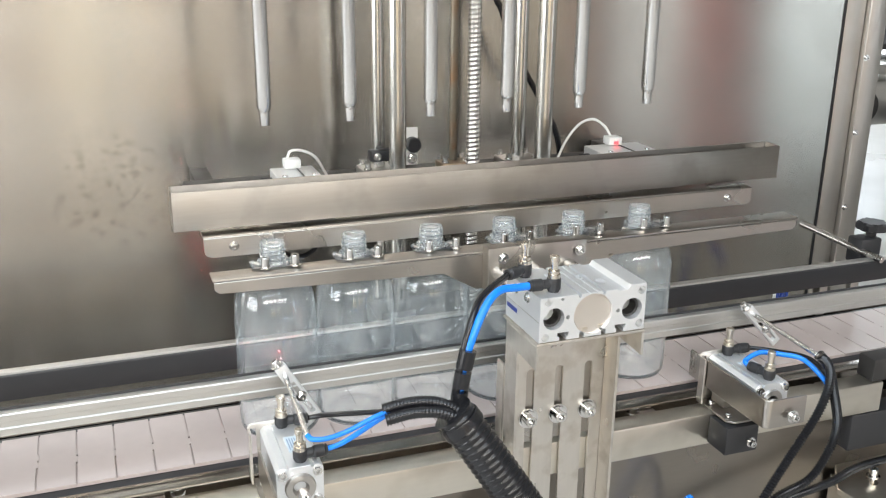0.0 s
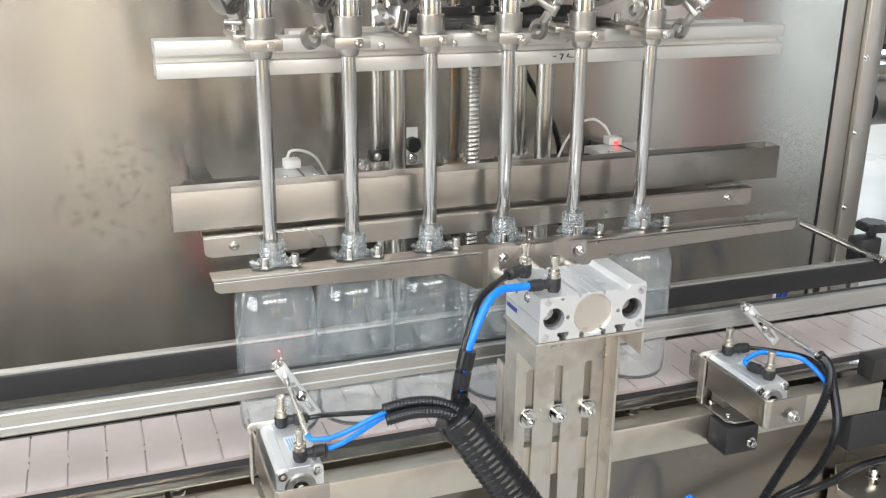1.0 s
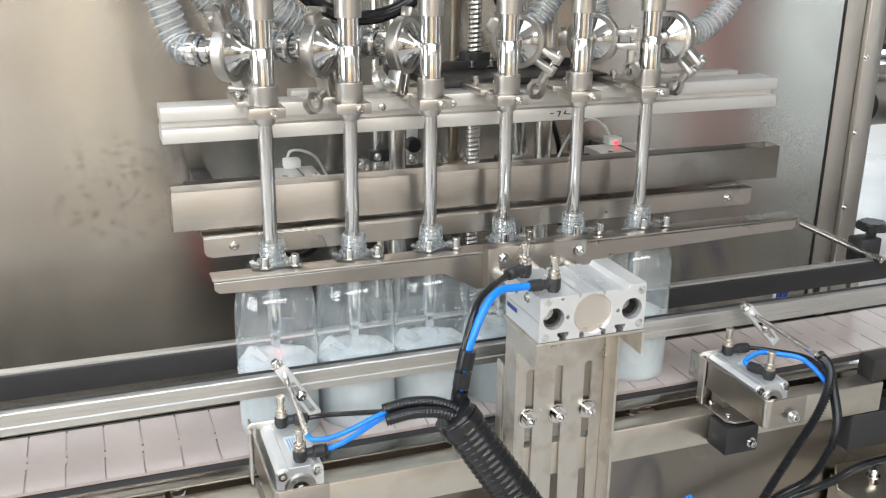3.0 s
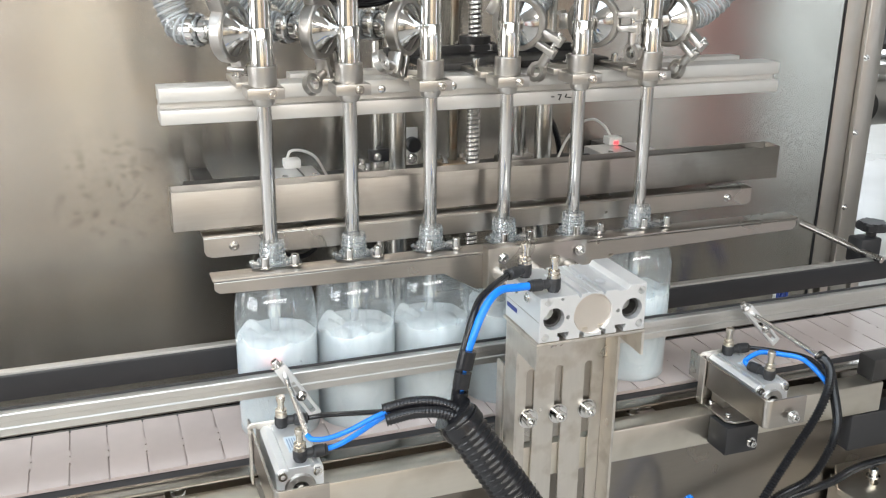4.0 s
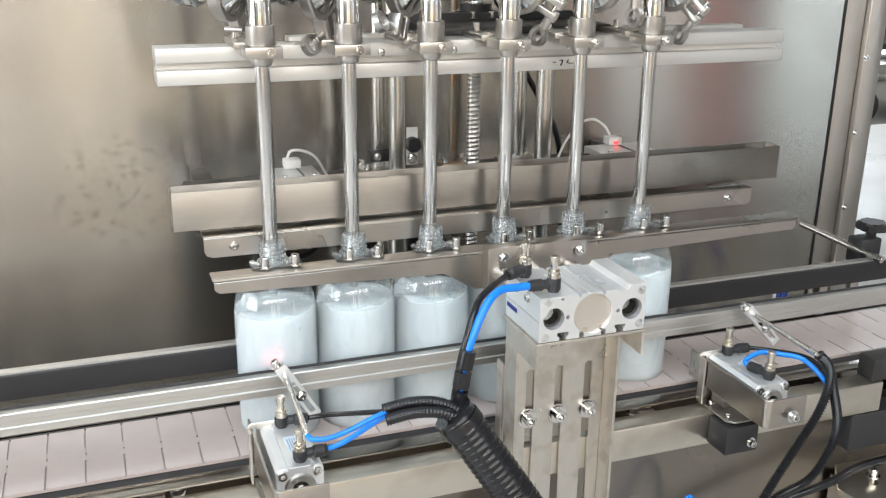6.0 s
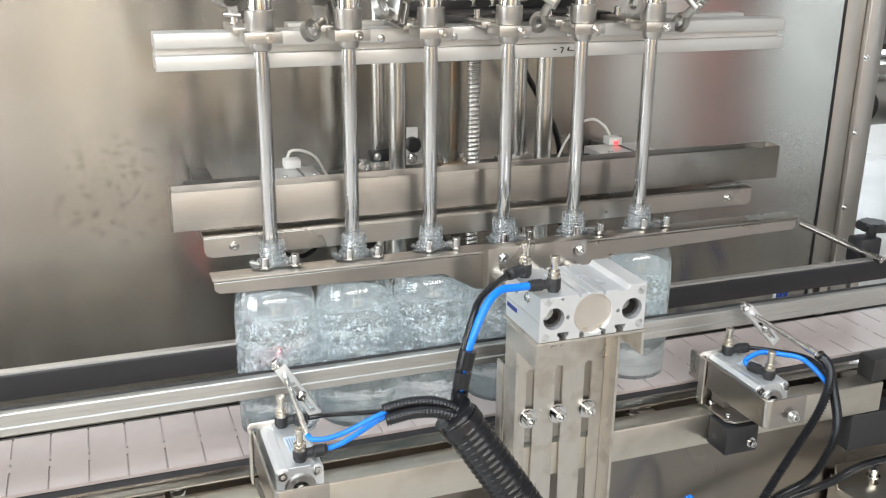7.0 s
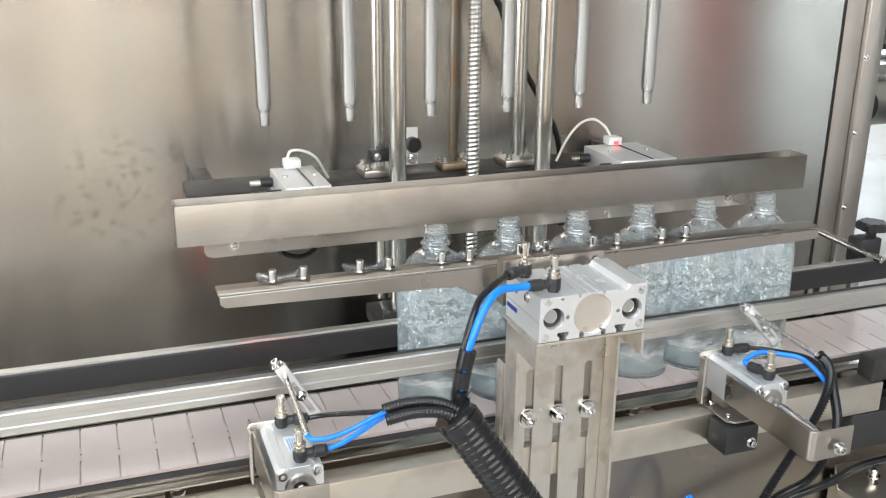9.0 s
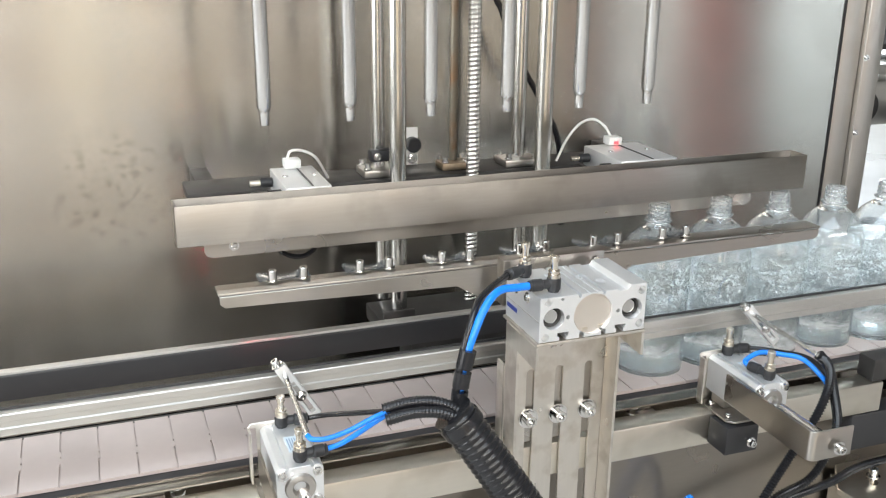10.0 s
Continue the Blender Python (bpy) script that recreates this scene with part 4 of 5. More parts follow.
part("joint_plate", box(B(), 0.60, 0.83, 0.1382, 0.215, 0.2595, 0.2680, 0.001), BLACKSTEEL, head)
for x in (0.5915, 0.7955):
    bm = B()
    lathe(bm, [(0.0125, 0), (0.024, 0), (0.024, 0.012), (0.0165, 0.0125), (0.0165, 0.030), (0.0125, 0.030)], 32, Matrix.Translation((x, 0.240, 0.2595)), True)
    part("bushing", bm, STEEL, head)
part("carrier", box(B(), 0.570, 0.820, 0.2152, 0.2285, 0.2595, 0.278, 0.001), BLACKSTEEL, head)
bm = B()
lathe(bm, [(0.0105, 0), (0.030, 0), (0.030, 0.009), (0.020, 0.0095), (0.020, 0.028), (0.0105, 0.028)], 32, Matrix.Translation((0.6945, 0.240, 0.2595)), True)
part("screw_nut", bm, BLACKSTEEL, head)
for k in range(6):
    a = k * math.pi / 3
    bm = B()
    p = (0.6945 + 0.025 * math.cos(a), 0.240 + 0.025 * math.sin(a), 0.2685)
    screw(bm, p, (p[0], p[1], 0.279), 0.0038, 0.007)
    part("nut_screw", bm, CHROME, head)
for x in (0.53, 0.613, 0.70, 0.755, 0.79):
    bm = B()
    lathe(bm, [(0, 0.002), (0.003, 0.0018), (0.0042, 0.001), (0.0042, 0)], 16, axis((x, 0.0998, 0.2485), (x, 0, 0.2485)))
    part("beam_screw", bm, CHROME, head)
bm = B()
for x0, x1, z0, z1, r in ((0.734, 0.7385, 0.2300, 0.2312, 0), (0.7425, 0.7475, 0.2322, 0.2332, 0), (0.7450, 0.7465, 0.2262, 0.2325, 24),
                          (0.7525, 0.7540, 0.2290, 0.2335, 30), (0.7530, 0.7605, 0.2285, 0.2296, 6)):
    box(bm, x0, x1, 0.0979, 0.0983, z0, z1, 0, Matrix.Translation(((x0 + x1) / 2, 0, (z0 + z1) / 2)) @ Matrix.Rotation(radians(r), 4, "Y") @
        Matrix.Translation((-(x0 + x1) / 2, 0, -(z0 + z1) / 2)))
part("pen_mark", bm, INK, head, "black pen marks")
MOVES.append((head, [(t, pose(0, 0, z)) for t, z in TIP]))

# sideways turn of each branch from +y towards +x, and its reach
BRANCH = [(-52, 0.034, 62), (-46, 0.034, 250), (-42, 0.032, 290), (40, 0.042, -150), (44, 0.046, 178), (60, 0.044, -140)]


def nozzle(i):
    turn, reach, roll = BRANCH[i]
    t = thing("filling_nozzle", "polished stainless filling nozzle with clamped side inlet", "nozzle", "filling nozzles")
    bm = B()
    lathe(bm, [(0, 0.0140), (0.0054, 0.0140), (0.0060, 0.0150), (0.0077, 0.0190), (0.0077, 0.249)], 28)
    part("tube", bm, TUBE, t)
    bm = B()
    lathe(bm, [(0, 0.004), (0.0038, 0.004), (0.0038, 0.0), (0.0048, 0.0), (0.0051, 0.0005), (0.0051, 0.0142)], 24)
    part("tip", bm, TUBE, t)
    bm = B()
    lathe(bm, [(0.0078, 0.244), (0.0098, 0.245), (0.0112, 0.2485), (0.0112, 0.2528), (0, 0.2528)], 28)
    part("ring", bm, STEEL, t)
    bm = B()
    box(bm, -0.0185, 0.0185, -0.0185, 0.0175, 0.2530, 0.2640, 0.0008)
    box(bm, -0.0240, 0.0200, 0.0178, 0.088, 0.2592, 0.2655, 0.0006)
    part("clamp_block", bm, STEEL, t)
    bm = B()
    screw(bm, (0.006, -0.0186, 0.2585), (0.006, -0.0245, 0.2585), 0.0032, 0.004)
    part("clamp_screw", bm, CHROME, t)
    for x, y in ((-0.017, 0.050), (0.012, 0.054)):
        bm = B()
        screw(bm, (x, y, 0.2656), (x, y, 0.2765), 0.0040, 0.008)
        part("plate_screw", bm, CHROME, t)
    bm = B()
    lathe(bm, [(0, 0.2642), (0.0140, 0.2642), (0.0144, 0.265), (0.0144, 0.2835), (0.0138, 0.2842), (0.0120, 0.2842)], 36)
    part("collar", bm, STEEL, t)
    bm = B()
    lathe(bm, [(0.0119, 0.2843), (0.0119, 0.3200), (0.0113, 0.3210), (0.0107, 0.3215), (0.0107, 0.3490), (0, 0.3490)], 36)
    part("valve_body", bm, CHROME, t)
    bm = B()
    lathe(bm, [(0.0109, 0.3485), (0.0134, 0.3485), (0.0138, 0.349), (0.0138, 0.3715), (0.0132, 0.372), (0.0112, 0.372)], 36)
    part("coupling", bm, STEEL, t)
    bm = B()
    lathe(bm, [(0.0110, 0.3721), (0.0110, 0.3945), (0.0165, 0.395), (0.0165, 0.402), (0.0110, 0.4025), (0.0110, 0.56), (0.016, 0.561), (0.016, 0.70), (0, 0.70)], 36)
    part("actuator", bm, CHROME, t)
    for k in range(4):
        a = k * math.pi / 2 + 0.5
        bm = B()
        screw(bm, (0.0205 * math.cos(a), 0.0205 * math.sin(a), 0.395), (0.0205 * math.cos(a), 0.0205 * math.sin(a), 0.3905), 0.003, 0.003)
        part("flange_screw", bm, CHROME, t)
    # inlet branch; local z of m runs outwards along the branch
    a = radians(turn)
    d = Vector((math.sin(a), math.cos(a), 0.0))
    z = 0.316
    m = axis((0, 0, z), (d.x, d.y, z)) @ pose(0, 0, 0, 0, 0, roll)
    bm = B()
    lathe(bm, [(0.0085, 0.006), (0.0085, reach - 0.020), (0.0105, reach - 0.016), (0.0235, reach - 0.007), (0.0255, reach - 0.005), (0.0255, reach - 0.0005),
               (0, reach - 0.0005)], 36, m)
    part("ferrule", bm, CHROME, t, "polished conical ferrule")
    bm = B()
    lathe(bm, [(0, reach), (0.0255, reach), (0.0255, reach + 0.0045), (0.0225, reach + 0.007), (0.0150, reach + 0.017), (0.0135, reach + 0.024), (0.0135, reach + 0.050),
               (0.0122, reach + 0.050), (0, reach + 0.044)], 36, m)
    part("hose_tail", bm, CHROME, t)
    clamp = thing_part("pipe_clamp", t)
    bm = B()
    lathe(bm, [(0.0245, reach - 0.0066), (0.0258, reach - 0.0056), (0.0258, reach + 0.0056), (0.0245, reach + 0.0066), (0.0290, reach + 0.0066), (0.0305, reach + 0.0050),
               (0.0305, reach - 0.0050), (0.0290, reach - 0.0066)], 40, m, True)
    for s in (-1, 1):
        box(bm, 0.029, 0.052, s * 0.0075 - 0.0035, s * 0.0075 + 0.0035, reach - 0.0075, reach + 0.0075, 0.001, m)
        rod(bm, m @ Vector((0.0495, s * 0.0075 - 0.006, reach)), m @ Vector((0.0495, s * 0.0075 + 0.006, reach)), 0.0042, 14)
    box(bm, -0.040, -0.029, -0.009, 0.009, reach - 0.0065, reach + 0.0065, 0.002, m)
    rod(bm, m @ Vector((-0.0385, -0.0095, reach - 0.010)), m @ Vector((-0.0385, -0.0095, reach + 0.010)), 0.0028, 12)
    part("clamp_ring", bm, STEEL, clamp)
    bm = B()
    rod(bm, m @ Vector((0.0455, -0.016, reach)), m @ Vector((0.0455, 0.030, reach)), 0.0026, 12)
    part("clamp_bolt", bm, CHROME, clamp)
    # wing nut: a stem with an open ring
    bm = B()
    rod(bm, m @ Vector((0.0455, 0.0115, reach)), m @ Vector((0.0455, 0.026, reach)), 0.0052, 16)
    mm = m @ Matrix.Translation((0.0455, 0.0345, reach)) @ pose(0, 0, 0, 0, 25, 0)
    k = 24
    inner, outer = [], []
    for zz in (-0.0035, 0.0035):
        inner.append([bm.verts.new(mm @ Vector((0.0062 * math.cos(2 * math.pi * j / k), 0.0066 * math.sin(2 * math.pi * j / k), zz))) for j in range(k)])
        outer.append([bm.verts.new(mm @ Vector((0.0108 * math.cos(2 * math.pi * j / k), 0.0118 * math.sin(2 * math.pi * j / k), zz))) for j in range(k)])
    for j in range(k):
        q = (j + 1) % k
        bm.faces.new((inner[0][j], inner[0][q], outer[0][q], outer[0][j]))
        bm.faces.new((inner[1][j], inner[1][q], outer[1][q], outer[1][j]))
        bm.faces.new((outer[0][j], outer[0][q], outer[1][q], outer[1][j]))
        bm.faces.new((inner[0][j], inner[0][q], inner[1][q], inner[1][j]))
    part("wing_nut", bm, STEEL, clamp)
    return t, m


def thing_part(name, parent):
    ob = new(name)
    ob.empty_display_size = 0.01
    ob.parent = parent
    return ob


# upper ways of the hoses, from the end of each branch, in the carriage's space
HOSES = [[(-0.008, 0.010, 0.014), (-0.020, 0.012, 0.055), (-0.033, 0.012, 0.110), (-0.045, 0.01, 0.30)],
         [(-0.024, 0.020, 0.006), (-0.058, 0.025, 0.037), (-0.092, 0.025, 0.085), (-0.118, 0.020, 0.14), (-0.15, 0.02, 0.30)],
         [(-0.040, 0.020, 0.006), (-0.080, 0.020, 0.030), (-0.120, 0.020, 0.075), (-0.150, 0.020, 0.13), (-0.18, 0.02, 0.30)],
         [(0.010, 0.015, 0.012), (0.035, 0.020, 0.045), (0.060, 0.020, 0.09), (0.08, 0.02, 0.30)],
         [(0.000, 0.020, 0.020), (-0.008, 0.030, 0.060), (-0.006, 0.030, 0.12), (0.0, 0.03, 0.30)],
         [(0.026, 0.010, 0.006), (0.055, 0.012, 0.030), (0.075, 0.012, 0.072), (0.085, 0.010, 0.16), (0.09, 0.01, 0.30)]]
for i in range(NB):
    t, m = nozzle(i)
    x = NX + i * NP
    MOVES.append((t, [(s, pose(x, NY, z)) for s, z in TIP]))
    reach = BRANCH[i][1]
    p0 = m @ Vector((0, 0, reach + 0.030))
    p1 = m @ Vector((0, 0, reach + 0.052))
    end = [p1 + Vector(h) for h in HOSES[i]]
    h = thing("spiral_hose", "clear spiral-ribbed hose pushed on the nozzle inlet", "hose", "clear hoses")
    bm = B()
    sweep(bm, [p0, p1] + end, 0.0148, 20, 10, cap=False)
    part("wall", bm, HOSE, h, angle=70)
    bm = B()
    helix(bm, [p0, p1] + end, 0.0150, 0.0013, 0.0082)
    part("spiral_rib", bm, RIB, h, angle=70)
    bm = B()
    rod(bm, m @ Vector((0, 0, reach + 0.034)), m @ Vector((0, 0, reach + 0.043)), 0.0172, 28)
    part("hose_band", bm, CHROME, h, "steel hose band")
    MOVES.append((h, [(s, pose(x, NY, z)) for s, z in TIP]))
bm = B()
sweep(bm, [(0.40, 0.19, 0.60), (0.435, 0.19, 0.415), (0.458, 0.19, 0.372), (0.492, 0.19, 0.347), (0.535, 0.19, 0.336), (0.578, 0.19, 0.346), (0.612, 0.19, 0.372),
           (0.640, 0.19, 0.43), (0.655, 0.19, 0.6)], 0.0085, 14, 12)
loop = tagged(part("black_hose", bm, RUBBER), "black rubber hose hanging in a loop behind the nozzles", "hose")
MOVES.append((loop, [(s, pose(0, 0, z)) for s, z in TIP]))


# ---- small pneumatic parts ----
def elbow(parent, x, y, z, to, tall=0.013):
    """A black elbow fitting with a brass needle screw on top; to: where the tube leaves (dx, dy)."""
    e = thing_part("elbow_fitting", parent)
    bm = B()
    lathe(bm, [(0, 0), (0.0055, 0), (0.0055, 0.002), (0.0068, 0.0025), (0.0070, 0.004), (0.0070, tall), (0.0064, tall + 0.001), (0, tall + 0.001)], 20,
          Matrix.Translation((x, y, z)))
    d = Vector((to[0], to[1], 0)).normalized()
    p = Vector((x, y, z + tall * 0.62))
    rod(bm, p + d * 0.004, p + d * 0.012, 0.0048, 18)
    rod(bm, p + d * 0.012, p + d * 0.024, 0.0060, 18, 0.0012)
    part("elbow_body", bm, BLACK, e)
    bm = B()
    rod(bm, p + d * 0.0242, p + d * 0.0262, 0.0055, 18)
    part("release_ring", bm, BLACKSTEEL, e)
    bm = B()
    lathe(bm, [(0, 0), (0.0062, 0), (0.0062, 0.0035), (0.0048, 0.0038), (0.0048, 0.0055), (0.0058, 0.0058), (0.0058, 0.0075), (0.0034, 0.008), (0.0034, 0.0165),
               (0.0046, 0.017), (0.0046, 0.0215), (0.004, 0.022), (0, 0.022)], 12, Matrix.Translation((x, y, z + tall + 0.0012)))
    part("needle_screw", bm, BRASS, e, "brass flow-control screw")
    return p + d * 0.026


def tube_thing(name, pts, r, mat, label, category="tube", **kw):
    return tagged(part(name, sweep(B(), pts, r, **kw), mat, angle=70), label, category)


# ---- guided cylinder on its stand ----
CX0, CX1, CY0, CY1, CZ0, CZ1 = 0.6140, 0.7300, -0.1400, -0.0600, 0.1478, 0.1975
cyl = thing("guided_cylinder", "aluminium guided air cylinder with two bores and blue print", "air cylinder")
bm = B()
f = [(CX0, CZ0 + 0.0006), (CX1, CZ0 + 0.0006), (CX1, CZ1), (CX1 - 0.0185, CZ1), (CX1 - 0.0215, CZ1 - 0.0055), (CX1 - 0.030, CZ1 - 0.0055), (CX1 - 0.033, CZ1 - 0.003),
     (CX1 - 0.0455, CZ1 - 0.003), (CX1 - 0.0455, CZ1 - 0.007), (CX1 - 0.049, CZ1 - 0.007), (CX1 - 0.049, CZ1 - 0.003), (CX1 - 0.0535, CZ1 - 0.003), (CX1 - 0.0535, CZ1 - 0.0042),
     (CX1 - 0.0555, CZ1 - 0.0042), (CX1 - 0.0555, CZ1 - 0.003), (CX1 - 0.0625, CZ1 - 0.003), (CX1 - 0.0625, CZ1 - 0.0042), (CX1 - 0.0645, CZ1 - 0.0042), (CX1 - 0.0645, CZ1 - 0.003),
     (CX1 - 0.0720, CZ1 - 0.003), (CX1 - 0.0720, CZ1 - 0.007), (CX1 - 0.0755, CZ1 - 0.007), (CX1 - 0.0755, CZ1 - 0.003), (CX0, CZ1 - 0.003)]
prism(bm, f, -CY1, -CY0, Matrix(((1, 0, 0, 0), (0, 0, -1, 0), (0, 1, 0, 0), (0, 0, 0, 1))), 0.0005)
body = part("body", bm, ALU, cyl)
holes = []
for x, z, r, deep in ((0.629, 0.172, 0.0112, 0.03), (0.7145, 0.172, 0.0112, 0.03), (0.6715, 0.172, 0.0212, 0.0045), (0.6225, 0.190, 0.0042, 0.01),
                      (0.7245, 0.1905, 0.0042, 0.01), (0.6205, 0.1535, 0.0042, 0.01), (0.7240, 0.1555, 0.0042, 0.01), (0.6440, 0.172, 0.0022, 0.008),
                      (0.6990, 0.172, 0.0022, 0.008), (0.6375, 0.1915, 0.0016, 0.006)):
    bm = B()
    lathe(bm, [(0, -0.004), (r, -0.004), (r, deep), (0, deep)], 40, axis((x, CY0, z), (x, 0, z)))
    holes.append(bm)
for x0, x1 in ((0.6355, 0.6435), (0.6575, 0.6625), (0.6815, 0.6865), (0.6985, 0.7065)):
    bm = B()
    box(bm, x0, x1, CY0 - 0.01, CY0 + 0.055, CZ0 - 0.003, CZ0 + 0.0066)
    holes.append(bm)
    if x1 - x0 > 0.006:
        bm = B()
        box(bm, x0 - 0.0020, x1 + 0.0020, CY0 - 0.01, CY0 + 0.055, CZ0 + 0.0050, CZ0 + 0.0092)
        holes.append(bm)
for x, y in ((0.680, -0.096), (0.694, -0.113), (0.652, -0.083)):
    bm = B()
    lathe(bm, [(0, -0.02), (0.0062, -0.02), (0.0062, 0.0), (0.0062, 0.02), (0, 0.02)], 24, Matrix.Translation((x, y, CZ1 + 0.008)))
    holes.append(bm)
cut(body, holes)
for x in (0.629, 0.7145):
    bm = B()
    lathe(bm, [(0.0084, 0.0), (0.0111, 0.0), (0.0111, 0.012), (0.0084, 0.012)], 32, axis((x, CY0 + 0.007, 0.172), (x, 0, 0.172)), True)
    part("bush", bm, BLACKSTEEL, cyl, "dark guide bush")
bm = B()
lathe(bm, [(0, 0.0), (0.0196, 0.0), (0.0200, 0.0006), (0.0211, 0.0006), (0.0211, 0.0018)], 48, axis((0.6715, CY0 + 0.0032, 0.172), (0.6715, 0, 0.172)))
part("cap", bm, CAPMETAL, cyl, "round end cap")
for x, z in ((0.6645, 0.1555), (0.6825, 0.1570)):
    part("cap_lug", box(B(), x - 0.003, x + 0.003, CY0 + 0.0020, CY0 + 0.0031, z - 0.002, z + 0.002, 0.0003), BRASS, cyl)
for y in (-0.085, -0.112):
    bm = B()
    screw(bm, (CX0, y, 0.186), (CX0 - 0.003, y, 0.186), 0.0036, 0.002)
    part("side_screw", bm, CHROME, cyl)
part("print", box(B(), CX0 - 0.0006, CX0 - 0.0001, -0.088, -0.064, 0.1600, 0.1645), BLUEBAR, cyl, "dark blue printed bar")
part("rule", box(B(), CX0 - 0.0005, CX0 - 0.0001, -0.139, -0.061, 0.1690, 0.1696), RAIL, cyl)
e1 = elbow(cyl, 0.6255, -0.0780, CZ1 - 0.003, (-1, -0.45))
e2 = elbow(cyl, 0.6350, -0.124, CZ1 - 0.003, (-1, 0.02))

stand = thing("cylinder_stand", "folded stainless stand with three slots and bolts under the cylinder", "stand")
WEB = -0.0697
fp = part("slotted_plate", box(B(), 0.6152, 0.7288, WEB, WEB + 0.003, -0.36, 0.1440, 0.0004), STANDSHEET, stand)
slots = []
for x in (0.6410, 0.6750, 0.7100):
    bm = B()
    box(bm, x - 0.0047, x + 0.0047, WEB - 0.01, WEB + 0.01, -0.16, 0.0805)
    slots.append(bm)
    bm = B()
    rod(bm, (x, WEB - 0.01, 0.0805), (x, WEB + 0.01, 0.0805), 0.0047, 20)
    slots.append(bm)
cut(fp, slots)
for x in (0.6120, 0.7290):
    bm = B()
    prism(bm, [(WEB + 0.003, -0.36), (WEB + 0.003, 0.1440), (-0.1395, 0.1440), (-0.1395, 0.1195), (-0.1375, 0.1190), (-0.0945, 0.1225), (-0.0945, -0.36)], x, x + 0.003,
          Matrix(((0, 0, 1, 0), (1, 0, 0, 0), (0, 1, 0, 0), (0, 0, 0, 1))), 0.0006)
    part("side_flange", bm, STANDSHEET, stand, "side flange with a pointed wing under the cylinder")
part("rear_plate", box(B(), 0.6110, 0.7310, WEB + 0.0032, WEB + 0.0062, -0.0030, 0.0930, 0.0006), SHEET, stand, "second sheet clamped behind the slots")
for x in (0.6110, 0.7280):
    part("rear_flange", box(B(), x, x + 0.003, WEB + 0.0064, -0.0480, -0.0030, 0.0930, 0.0006), STANDSHEET, stand)
part("top_plate", box(B(), 0.6120, 0.7320, -0.1395, -0.058, 0.1442, 0.1475, 0.0006), STANDSHEET, stand)
for x in (0.6395, 0.6750, 0.7105):
    bm = B()
    screw(bm, (x, WEB - 0.0002, 0.0280), (x, WEB - 0.0115, 0.0280), 0.0062, 0.0070)
    lathe(bm, [(0, 0), (0.0112, 0), (0.0112, 0.0018), (0, 0.0018)], 24, axis((x, WEB - 0.0002, 0.0280), (x, -0.2, 0.0280)))
    part("bolt", bm, CHROME, stand, "socket bolt with a washer")


